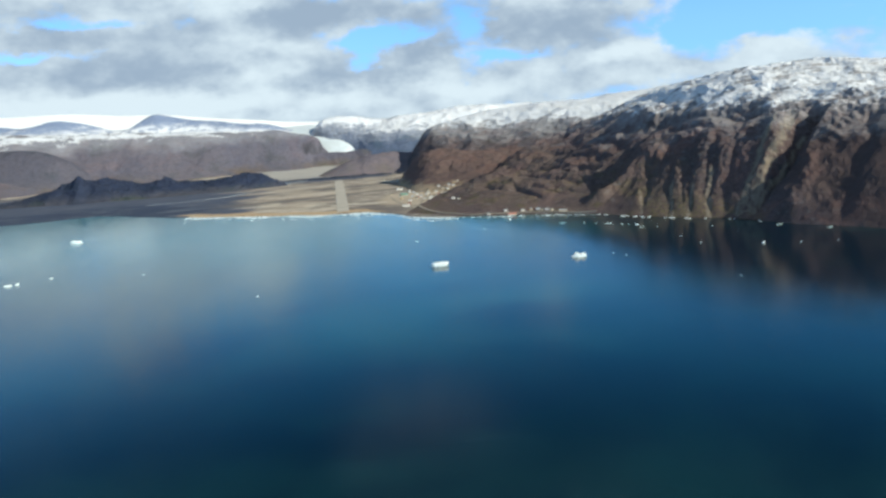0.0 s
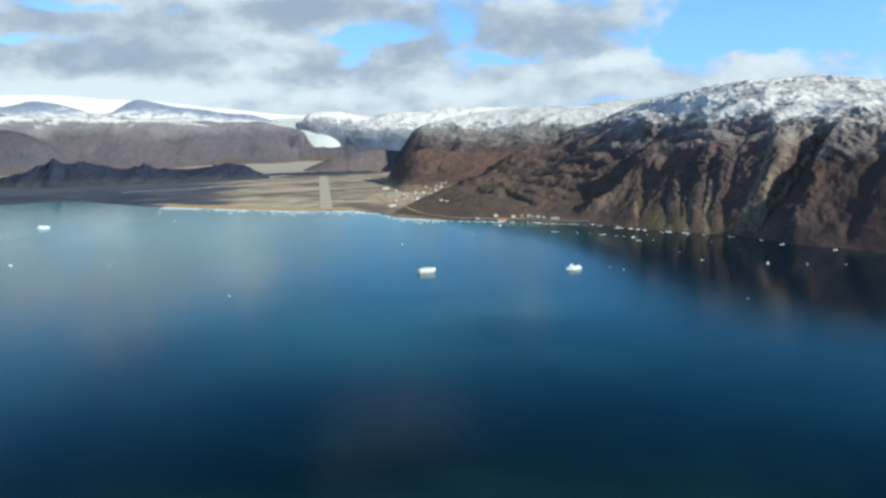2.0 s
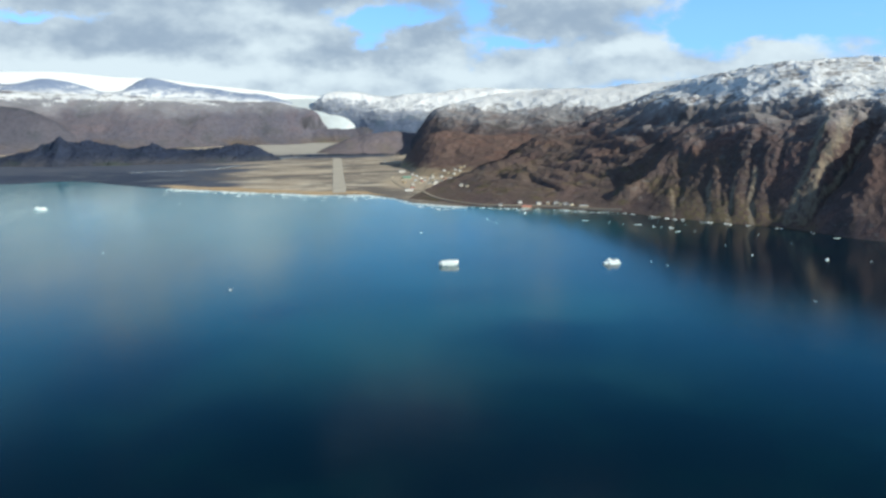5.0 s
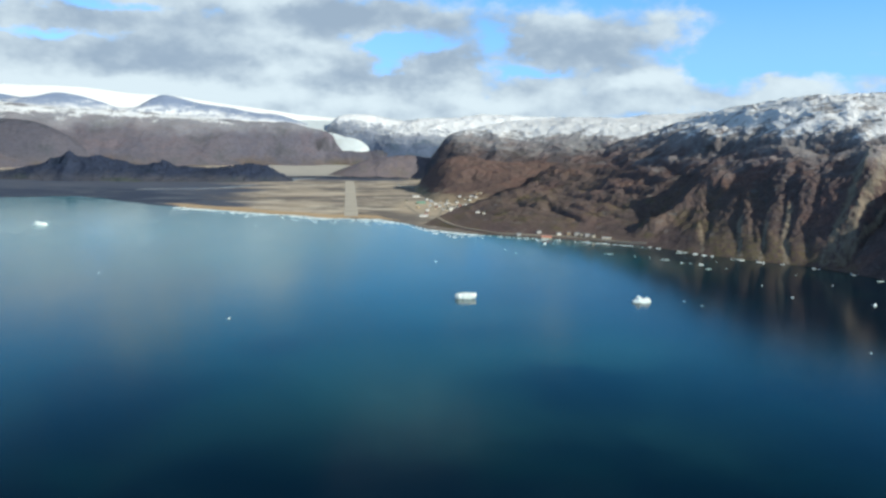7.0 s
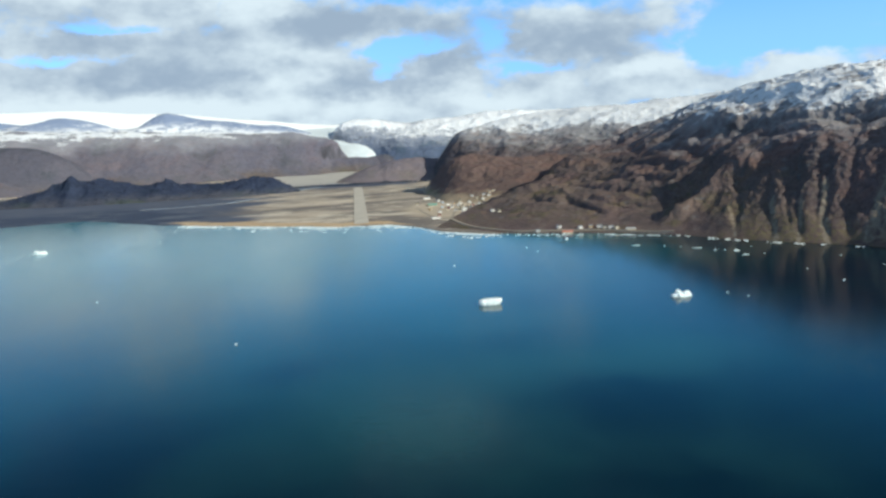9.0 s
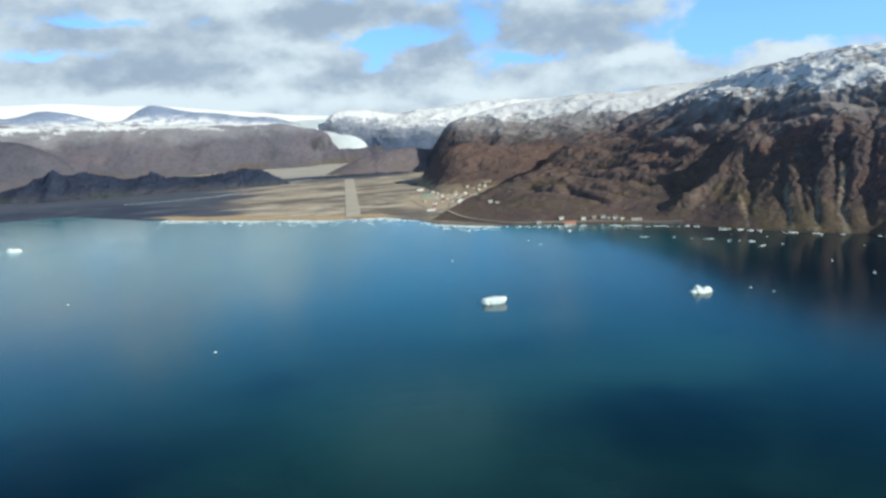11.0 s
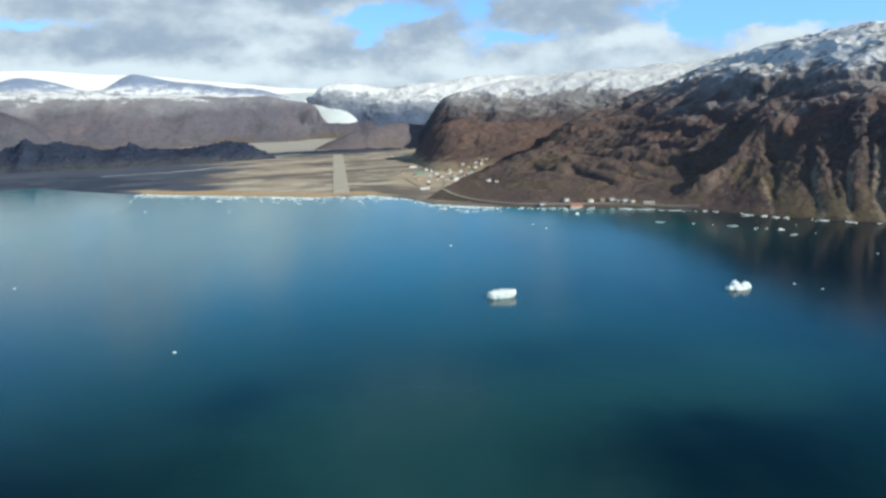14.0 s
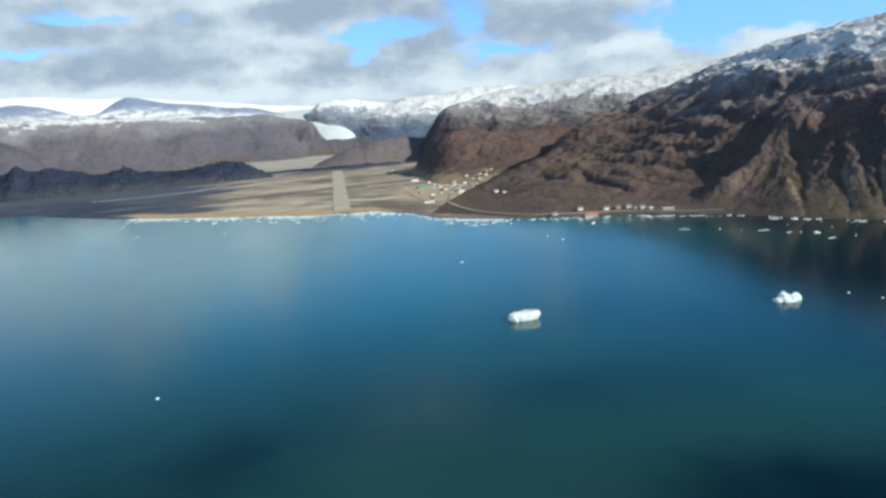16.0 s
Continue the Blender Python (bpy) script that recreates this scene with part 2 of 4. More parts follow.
def far_ridge_material():
    """Bare crests, tinted blue-grey for haze, that rise out of the snow, with long drifts across them."""
    m, g, shader, p, n = material("far_snowfield")
    z = g.xyz(p)[2]
    drift = g.noise(g.vec("MULTIPLY", p, (0.35, 1.0, 1.6)), 0.012, 5.0, 0.6, 0.3)
    fine = g.noise(g.vec("MULTIPLY", p, (0.6, 1.0, 1.4)), 0.035, 5.0, 0.65)
    level = g.math("ADD", z, g.math("MULTIPLY", g.math("MAXIMUM", g.math("ADD", g.xyz(p)[0], 950.0), 0.0), 0.11))
    foot = g.step(g.math("ADD", level, g.math("MULTIPLY", g.math("SUBTRACT", drift, 0.5), 110.0)), 312.0, 262.0)
    streaks = g.step(g.math("ADD", g.math("MULTIPLY", drift, 0.55), g.math("MULTIPLY", fine, 0.45)), 0.52, 0.62)
    foot = g.math("MULTIPLY", foot, g.math("SUBTRACT", 1.0, g.math("MULTIPLY", g.step(fine, 0.47, 0.59), 0.8)))
    snow = g.math("MAXIMUM", foot, g.math("MULTIPLY", streaks, 0.55))
    # the blue of this rock is painted haze
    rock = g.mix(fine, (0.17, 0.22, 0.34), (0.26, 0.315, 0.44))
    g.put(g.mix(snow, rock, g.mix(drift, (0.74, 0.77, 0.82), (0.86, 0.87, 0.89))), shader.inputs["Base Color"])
    shader.inputs["Roughness"].default_value = 0.9
    shader.inputs["Specular IOR Level"].default_value = 0.15
    return m


def water_material():
    m, g, shader, p, n = material("fjord_water")
    x, y = g.xyz(p)[0], g.xyz(p)[1]
    big = g.noise(g.vec("MULTIPLY", p, (1.0, 0.6, 1.0)), 0.0022, 3.0, 0.5, 0.4)
    mid = g.noise(p, 0.008, 3.0)
    wx = g.math("ADD", x, g.math("MULTIPLY", g.math("SUBTRACT", g.noise(p, 0.0065, 4.0, 0.55), 0.5), 110.0))
    wy = g.math("ADD", y, g.math("MULTIPLY", g.math("SUBTRACT", g.noise(g.vec("ADD", p, (531.0, 77.0, 0.0)), 0.0065, 4.0, 0.55), 0.5), 130.0))
    # silt drifts in clouds over the deep, minus rows paint cloud shadow: centre, half width, half length, density
    silt_shade = g.math("MULTIPLY", g.math("SUBTRACT", big, 0.5), 0.9)
    wisp = g.noise(g.vec("MULTIPLY", p, (1.0, 0.7, 1.0)), 0.0075, 4.0, 0.55, 0.6)
    silt_shade = g.math("ADD", silt_shade, g.math("MULTIPLY", g.math("SUBTRACT", wisp, 0.5), 1.0))
    for cx, cy, rx, ry, amount in [(20, 885, 105, 115, 0.8), (150, 935, 90, 45, 0.55), (240, 985, 70, 60, 0.65), (160, 1105, 90, 55, 0.5), (250, 700, 60, 70, 0.4), (-150, 1060, 150, 130, 0.3),
                                   (-60, 1380, 420, 300, 0.45), (-560, 1500, 380, 500, 0.5), (155, 845, 75, 42, -0.32), (-72, 980, 40, 45, -0.55), (-170, 830, 90, 90, -0.4),
                                   (330, 800, 140, 110, -0.15), (0, 620, 420, 95, -0.9), (640, 1150, 240, 330, -0.6), (430, 600, 200, 260, -0.5)]:
        a, b = g.math("DIVIDE", g.math("SUBTRACT", wx, cx), rx), g.math("DIVIDE", g.math("SUBTRACT", wy, cy), ry)
        cloud = g.math("EXPONENT", g.math("MULTIPLY", g.math("ADD", g.math("MULTIPLY", a, a), g.math("MULTIPLY", b, b)), -1.0))
        silt_shade = g.math("ADD", silt_shade, g.math("MULTIPLY", cloud, amount))
    tone = g.mix(g.step(silt_shade, -0.6, 0.85), (0.0018, 0.0110, 0.024), (0.0190, 0.071, 0.077))
    tone = g.mix(g.math("MULTIPLY", g.step(mid, 0.45, 0.7), 0.25), tone, (0.006, 0.042, 0.048))
    # pale sky reflection put into the water colour towards the head of the fjord
    sky_sheen = g.step(g.math("ADD", y, g.math("MULTIPLY", g.math("SUBTRACT", big, 0.5), 700.0)), 1000.0, 1900.0)
    sky_sheen = g.math("MULTIPLY", sky_sheen, g.step(g.math("ADD", x, g.math("MULTIPLY", g.math("SUBTRACT", mid, 0.5), 200.0)), 560.0, 230.0))
    tone = g.mix(sky_sheen, tone, (0.030, 0.215, 0.270))
    g.put(tone, shader.inputs["Base Color"])
    shader.inputs["IOR"].default_value = 1.33
    wind = g.noise(g.vec("MULTIPLY", p, (1.0, 0.35, 1.0)), 0.005, 4.0)
    g.put(g.math("ADD", 0.115, g.math("MULTIPLY", g.step(wind, 0.35, 0.68), 0.045)), shader.inputs["Roughness"])
    ripple = g.math("ADD", g.noise(g.vec("MULTIPLY", p, (0.5, 1.0, 1.0)), 0.12, 5.0, 0.6), g.math("MULTIPLY", g.noise(p, 0.9, 3.0), 0.2))
    g.put(g.bump(ripple, 0.17, 0.5), shader.inputs["Normal"])
    return m


def plain_material():
    """The river flats: dry grass and gravel with long dark belts of scrub and painted cloud shade, and a sandy beach.
    """
    m, g, shader, p, n = material("river_flats")
    beach = node(m.node_tree, "ShaderNodeAttribute", attribute_name="beach").outputs["Fac"]
    belt = g.vec("MULTIPLY", p, (0.32, 0.5, 1.0))
    wide = g.noise(belt, 0.0075, 5.0, 0.62, 0.6)
    mid = g.noise(belt, 0.03, 5.0, 0.6)
    small = g.noise(p, 0.14, 5.0, 0.65)
    tone = g.mix(g.step(mid, 0.35, 0.68), (0.46, 0.385, 0.31), (0.70, 0.60, 0.48))
    tone = g.mix(g.step(g.math("ADD", wide, g.math("MULTIPLY", mid, 0.35)), 0.60, 0.78), tone, (0.21, 0.182, 0.165))
    tone = g.mix(g.math("MULTIPLY", g.step(g.noise(g.vec("MULTIPLY", p, (0.24, 0.42, 1.0)), 0.013, 4.0, 0.6, 0.5), 0.50, 0.66), 0.70), tone, (0.150, 0.140, 0.142))
    tone = g.mix(g.math("MULTIPLY", g.step(small, 0.5, 0.75), 0.5), tone, (0.17, 0.14, 0.10))
    streak = g.noise(g.vec("MULTIPLY", p, (0.16, 0.5, 1.0)), 0.045, 5.0, 0.62, 0.4)
    tone = g.mix(g.math("MULTIPLY", g.step(streak, 0.52, 0.62), 0.6), tone, (0.165, 0.155, 0.150))
    tone = g.mix(g.math("MULTIPLY", g.step(streak, 0.47, 0.36), 0.75), tone, (0.72, 0.64, 0.52))
    # western scrub and bank carry cloud shade in their dark blue
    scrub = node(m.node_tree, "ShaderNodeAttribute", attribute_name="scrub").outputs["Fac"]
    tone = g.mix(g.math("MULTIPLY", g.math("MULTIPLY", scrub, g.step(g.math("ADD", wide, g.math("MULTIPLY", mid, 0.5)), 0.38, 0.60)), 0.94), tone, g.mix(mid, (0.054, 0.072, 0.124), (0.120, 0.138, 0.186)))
    bank_shade = node(m.node_tree, "ShaderNodeAttribute", attribute_name="bank_shade").outputs["Fac"]
    tone = g.mix(g.math("MULTIPLY", bank_shade, 0.93), tone, g.mix(g.step(streak, 0.48, 0.36), g.mix(mid, (0.048, 0.064, 0.108), (0.072, 0.086, 0.130)), (0.150, 0.165, 0.200)))
    gravel = node(m.node_tree, "ShaderNodeAttribute", attribute_name="gravel").outputs["Fac"]
    tone = g.mix(g.math("MULTIPLY", g.step(g.math("ADD", gravel, g.math("MULTIPLY", g.math("SUBTRACT", mid, 0.5), 0.6)), 0.25, 0.7), 0.85), tone, g.mix(g.step(g.xyz(p)[1], 2900.0, 3400.0), g.mix(small, (0.47, 0.385, 0.29), (0.62, 0.52, 0.40)), g.mix(mid, (0.44, 0.425, 0.40), (0.56, 0.535, 0.50))))
    tone = g.mix(g.step(beach, 0.35, 0.75), tone, g.mix(mid, (0.46, 0.32, 0.19), (0.60, 0.46, 0.31)))
    g.put(tone, shader.inputs["Base Color"])
    shader.inputs["Roughness"].default_value = 0.95
    shader.inputs["Specular IOR Level"].default_value = 0.1
    g.put(g.bump(small, 0.5, 2.0), shader.inputs["Normal"])
    return m


def ice_material():
    m, g, shader, p, n = material("berg_ice")
    up = g.xyz(n)[2]
    z = g.xyz(p)[2]
    small = g.noise(p, 0.9, 4.0)
    tone = g.mix(g.step(g.math("ADD", z, g.math("MULTIPLY", small, 1.4)), 0.4, 1.4), (0.44, 0.70, 0.70), (0.86, 0.93, 0.93))
    g.put(tone, shader.inputs["Base Color"])
    shader.inputs["Roughness"].default_value = 0.55
    g.put(g.bump(small, 0.25, 0.4), shader.inputs["Normal"])
    return m


def plain(name, colour, rough=0.8, vary=0.25, scale=0.4, metal=0.0):
    m, g, shader, p, n = material(name)
    spots = g.noise(p, scale, 4.0)
    g.put(g.mix(spots, tuple(v * (1 - vary) for v in colour), tuple(min(1.0, v * (1 + vary)) for v in colour)), shader.inputs["Base Color"])
    shader.inputs["Roughness"].default_value, shader.inputs["Metallic"].default_value = rough, metal
    return m


WATER, FLATS, ICE = water_material(), plain_material(), ice_material()
# the mauve of this near heath includes a little painted haze
NEAR_ROCK = mountain_material("brown_heath_slope", (0.154, 0.110, 0.108), (0.118, 0.095, 0.099), (0.150, 0.142, 0.146), (0.160, 0.122, 0.104), 202, 40, 0.50, 0.25, 1.0, 0.66, (175.0, 70.0, 0.39), scree=True, blush=0.6)
HILL_ROCK = mountain_material("red_brown_heath", (0.166, 0.115, 0.106), (0.142, 0.104, 0.098), (0.15, 0.125, 0.11), (0.42, 0.335, 0.24), 400, 30, 0.45, 0.0, 1.0, 0.0, (62.0, 44.0, 0.1), blush=0.35)
# from here on, distance haze is mixed into the base colours as blue
BACK_ROCK = mountain_material("snowy_heath_ridge", (0.132, 0.106, 0.108), (0.110, 0.100, 0.112), (0.14, 0.142, 0.165), (0.08, 0.06, 0.04), 186, 40, 0.60, 0.30, 1.5, 0.12, cling=2.4)
FAR_ROCK = mountain_material("hazed_snowy_rock", (0.120, 0.155, 0.235), (0.110, 0.142, 0.225), (0.125, 0.160, 0.24), (0.10, 0.10, 0.12), 192, 44, 0.66, 0.30, 2.4, 0.4, blush=0.0, crag_at=0.53, cling=2.6)
WEST_ROCK = mountain_material("hazed_brown_slope", (0.154, 0.140, 0.166), (0.126, 0.124, 0.162), (0.135, 0.132, 0.160), (0.15, 0.12, 0.10), 222, 44, 0.50, 0.2, 2.1, 0.85, blush=0.25, crag_at=0.5)
SNOWFIELD = far_ridge_material()
MOOR = mountain_material("hazed_moorland", (0.225, 0.190, 0.205), (0.190, 0.170, 0.200), (0.20, 0.19, 0.22), (0.22, 0.185, 0.18), 900, 30, 0.4, 0.0, 1.8, 0.0, blush=0.1)
KNOLL = mountain_material("hazed_knoll", (0.112, 0.108, 0.135), (0.098, 0.098, 0.128), (0.11, 0.11, 0.135), (0.12, 0.11, 0.12), 245, 24, 0.4, 0.0, 2.0, 0.5, blush=0.1)
# this dark blue holds cloud shade on top of the scrub's own colour
SHADED_SCRUB = mountain_material("shaded_birch_scrub", (0.036, 0.048, 0.086), (0.032, 0.043, 0.080), (0.040, 0.052, 0.088), (0.085, 0.088, 0.110), 900, 30, 0.2, 0.0, 2.4, 0.5, (70.0, 36.0, 0.36), blush=0.0)


# ---- numeric noise for the relief ----
TABLE = np.random.RandomState(7).rand(256, 256)


def lattice(x, y):
    x0, y0 = np.floor(x).astype(int), np.floor(y).astype(int)
    fx, fy = x - x0, y - y0
    fx, fy = fx * fx * fx * (fx * (6 * fx - 15) + 10), fy * fy * fy * (fy * (6 * fy - 15) + 10)
    a, b = TABLE[x0 % 256, y0 % 256], TABLE[(x0 + 1) % 256, y0 % 256]
    c, d = TABLE[x0 % 256, (y0 + 1) % 256], TABLE[(x0 + 1) % 256, (y0 + 1) % 256]
    return ((a + (b - a) * fx) * (1 - fy) + (c + (d - c) * fx) * fy) * 2 - 1


def fbm(x, y, octaves=6, gain=0.5):
    total, amp = 0.0, 1.0
    for i in range(octaves):
        total, amp = total + amp * lattice(x + 17.3 * i, y - 9.1 * i), amp * gain
        x, y = 1.6 * x - 1.2 * y, 1.2 * x + 1.6 * y
    return total


def ridged(x, y, octaves=5, gain=0.55):
    total, amp = 0.0, 1.0
    for i in range(octaves):
        total, amp = total + amp * (0.5 - np.abs(lattice(x + 31.7 * i, y + 12.9 * i)) * 2), amp * gain
        x, y = 1.6 * x - 1.2 * y, 1.2 * x + 1.6 * y
    return total


def spline(points, count):
    """A smooth line through the points, evenly spread, as count places."""
    p = np.array(points, float)
    gaps = np.maximum(np.linalg.norm(np.diff(p, axis=0), axis=1), 1e-6) ** 0.7
    s = np.concatenate([[0], np.cumsum(gaps)])
    u = np.linspace(0, s[-1], count)
    slope = np.gradient(p, s, axis=0)
    k = np.clip(np.searchsorted(s, u, "right") - 1, 0, len(p) - 2)
    h = (s[k + 1] - s[k])[:, None]
    v = ((u - s[k]) / h[:, 0])[:, None]
    return (2 * v**3 - 3 * v**2 + 1) * p[k] + (v**3 - 2 * v**2 + v) * h * slope[k] + (3 * v**2 - 2 * v**3) * p[k + 1] + (v**3 - v**2) * h * slope[k + 1]


def loft(lines, along, across):
    """A sheet of along x across places through some level lines, from the foot to the back."""
    rows = np.array([spline(line, along) for line in lines])
    k = len(lines) - 1
    v = np.linspace(0, k, across)
    i = np.clip(v.astype(int), 0, k - 1)
    f = (v - i)[:, None, None]
    slope = np.gradient(rows, axis=0)
    return (2 * f**3 - 3 * f**2 + 1) * rows[i] + (f**3 - 2 * f**2 + f) * slope[i] + (3 * f**2 - 2 * f**3) * rows[i + 1] + (f**3 - f**2) * slope[i + 1]


def sheet(name, grid, mat, label="", category="", kind="", smooth=True):
    """A mesh from a grid of places (rows, columns, 3)."""
    rows, cols = grid.shape[:2]
    a = np.arange(rows * cols).reshape(rows, cols)
    faces = np.stack([a[:-1, :-1], a[:-1, 1:], a[1:, 1:], a[1:, :-1]], -1).reshape(-1, 4)
    mesh = bpy.data.meshes.new(name)
    mesh.vertices.add(rows * cols)
    mesh.vertices.foreach_set("co", grid.reshape(-1).astype(np.float32))
    mesh.loops.add(faces.size)
    mesh.loops.foreach_set("vertex_index", faces.reshape(-1).astype(np.int32))
    mesh.polygons.add(len(faces))
    mesh.polygons.foreach_set("loop_start", np.arange(0, faces.size, 4, dtype=np.int32))
    mesh.polygons.foreach_set("use_smooth", np.full(len(faces), smooth))
    mesh.update(calc_edges=True)
    mesh.validate()
    mesh.materials.append(mat)
    return tagged(new(name, mesh), label, category, kind=kind)


def relief(grid, amount, size, gully=0.0, gully_size=60.0, keep=0.0, sharp=0.5, flutes=-9000.0):
    """Rough a sheet: ridges and hollows of a size in metres, and gullies that run down the slope."""
    x, y, z = grid[..., 0], grid[..., 1], grid[..., 2]
    rows, cols = z.shape
    fade = np.clip((z - keep) / 60.0, 0, 1)
    bumps = (1 - sharp) * fbm(x / size, y / size, 7) + sharp * ridged(x / size + 5.2, y / size, 6)
    step = np.concatenate([[0], np.cumsum(np.linalg.norm(np.diff(grid[rows // 3, :, :2], axis=0), axis=1))])
    s = np.broadcast_to(step[None, :], z.shape) + 18 * fbm(x / 90, y / 90 + z / 60, 4)
    cut = ridged(s / gully_size, z / (gully_size * 6) + 3.3, 4)
    steep = np.clip(np.abs(np.gradient(z, axis=0)) / np.maximum(np.linalg.norm(np.gradient(grid[..., :2], axis=0), axis=-1), 0.1), 0, 1.5)
    out = grid.copy()
    bumps = bumps * (0.4 + 0.6 * np.clip(np.maximum(steep * 1.7, (215 - z) / 50), 0, 1))
    out[..., 2] = z + fade * (amount * bumps + gully * cut * steep * np.clip((x - flutes) / 130, 0.25, 1) * (1.0 if flutes < -8000 else np.clip((y - 1330) / 90, 0.15, 1)))
    return out


def carve(grid, line, depth, width, wall=1.0):
    """Cut a ravine of that depth along a line on the plan, or raise a spur where the depth is negative. wall: how much steeper its eastern side is."""
    x, y = grid[..., 0], grid[..., 1]
    wx, wy = x + width * 0.5 * fbm(x / 45, y / 45, 4), y + width * 0.5 * fbm(x / 45 + 9, y / 45, 4)
    near, east, along = np.full(x.shape, 1e9), np.zeros(x.shape), np.zeros(x.shape)
    for k, ((ax, ay), (bx, by)) in enumerate(zip(line, line[1:])):
        dx, dy = bx - ax, by - ay
        u = np.clip(((wx - ax) * dx + (wy - ay) * dy) / (dx * dx + dy * dy), 0, 1)
        px, py = wx - ax - u * dx, wy - ay - u * dy
        far = np.hypot(px, py)
        side = (0.9 * px - 0.2 * py) / np.maximum(far, 0.01)
        east, along = np.where(far < near, side, east), np.where(far < near, (k + u) / (len(line) - 1), along)
        near = np.minimum(near, far)
    span = width * np.where(east > 0, 1 / wall, np.sqrt(wall))
    ends = np.clip(np.minimum(along, 1 - along) * 5 + 0.35, 0, 1) if wall > 1 else 1.0
    out = grid.copy()
    out[..., 2] -= np.clip((grid[..., 2] - 1) / 20, 0, 1) * ends * depth * np.exp(-np.abs(near / span) ** 1.5)
    return out


def bare(grid, lines):
    """How bare the rock is along some lines on the plan: 0 to 1."""
    x, y = grid[..., 0], grid[..., 1]
    total = np.zeros(x.shape)
    for line, width in lines:
        near = np.full(x.shape, 1e9)
        for (ax, ay), (bx, by) in zip(line, line[1:]):
            dx, dy = bx - ax, by - ay
            u = np.clip(((x - ax) * dx + (y - ay) * dy) / (dx * dx + dy * dy), 0, 1)
            near = np.minimum(near, np.hypot(x - ax - u * dx, y - ay - u * dy))
        total = np.maximum(total, np.exp(-((near / width) ** 2)))
    return total


SCREE = [([(885, 1535), (835, 1490), (785, 1455), (730, 1408)], 15), ([(862, 1555), (810, 1508), (755, 1455), (712, 1418)], 11), ([(655, 1591), (635, 1545), (612, 1490)], 6),
         ([(720, 1545), (691, 1500), (660, 1432)], 7), ([(690, 1560), (662, 1515), (634, 1468)], 5), ([(880, 1486), (828, 1450), (775, 1424), (722, 1402)], 5), ([(606, 1640), (590, 1590), (575, 1550)], 4)]



def ledges(grid, rise, amount):
    """Rock bands: the slope falls in broken steps of about that rise."""
    x, y, z = grid[..., 0], grid[..., 1], grid[..., 2]
    t = z / rise + 1.6 * fbm(x / 110, y / 110, 4) + (x + 0.6 * y) / 260
    f = t - np.floor(t)
    f = f * f * (3 - 2 * f) - f
    out = grid.copy()
    out[..., 2] = z + amount * f * np.clip((z - 12) / 30, 0, 1) * np.clip(0.55 + fbm(x / 70 + 4, y / 70, 3), 0, 1.2)
    return out


RAVINES = [  # line on the plan, depth, half width, steepness of the eastern wall
    ([(935, 1528), (880, 1474), (830, 1440), (778, 1416), (722, 1394)], 30, 17, 1.3),
    # the ravine behind the spur, and the deep bowls under the snow
    ([(770, 1905), (735, 1870), (690, 1832), (655, 1810)], 11, 17, 1.7),
    ([(672, 1818), (630, 1800), (596, 1782), (566, 1758)], 6, 9, 1.4),
    ([(700, 2015), (735, 1940), (770, 1865), (795, 1790)], 10, 22, 1.8),
    ([(790, 1810), (815, 1735), (840, 1665), (872, 1610)], 11, 22, 1.8),
    ([(745, 1790), (765, 1720), (785, 1650)], 9, 15, 1.8),
    # gullies between the ribs of the cliff
    ([(715, 1700), (684, 1650), (655, 1600), (622, 1530), (606, 1495)], 6, 10, 1.6),
    ([(745, 1665), (710, 1612), (672, 1545), (640, 1470)], 7, 9, 1.6),
    ([(765, 1620), (735, 1570), (700, 1505), (662, 1440)], 6.5, 9, 1.6),
    ([(785, 1570), (756, 1527), (722, 1475), (690, 1430)], 7, 8, 1.6),
    ([(676, 1730), (640, 1670), (606, 1610), (580, 1565)], 5, 9, 1.6),
    ([(700, 1620), (672, 1575), (640, 1510)], 4, 6, 1.5),
    ([(740, 1600), (706, 1545), (676, 1490)], 4, 6, 1.5),
    # the hummocky western slope: hollows that drain towards the ravine
    ([(395, 1975), (402, 1915), (420, 1850), (436, 1800)], 8, 11, 1.9),
    ([(445, 2010), (470, 1945), (505, 1880), (545, 1815)], 7, 13, 1.8),
    ([(500, 2030), (530, 1960), (562, 1890), (580, 1825)], 8, 13, 1.8),
    ([(560, 2060), (592, 1985), (612, 1915), (622, 1850)], 9, 15, 1.9),
    ([(640, 2070), (655, 2000), (668, 1930), (664, 1875)], 9, 15, 1.9),
    ([(430, 1905), (462, 1850), (490, 1795)], 5, 9, 1.7),
    ([(470, 1860), (500, 1815), (530, 1765)], 4, 8, 1.6),
    ([(340, 2050), (352, 1985), (372, 1925)], 6, 12, 1.7),
    ([(700, 2090), (722, 2030), (728, 1975)], 8, 15, 1.7),
    ([(560, 2200), (600, 2130), (640, 2080)], 6, 18, 1.6),
    # shallow hollows of the eastern flank
    ([(1020, 1470), (900, 1330), (775, 1240)], 7, 20, 1.5),
    ([(1080, 1330), (950, 1220), (840, 1120)], 6, 18, 1.5),
    # spurs
    ([(660, 1732), (612, 1718), (572, 1712), (545, 1706)], -26, 27, 1.0),
    ([(860, 1540), (805, 1482), (765, 1455)], -16, 22, 1.0),
    ([(640, 1690), (605, 1640), (575, 1590)], -7, 22, 1.0),
    ([(810, 2300), (795, 2180), (790, 2080), (775, 2010)], -15, 48, 1.0),
    ([(960, 1530), (850, 1420), (750, 1330)], -14, 40, 1.0),
]


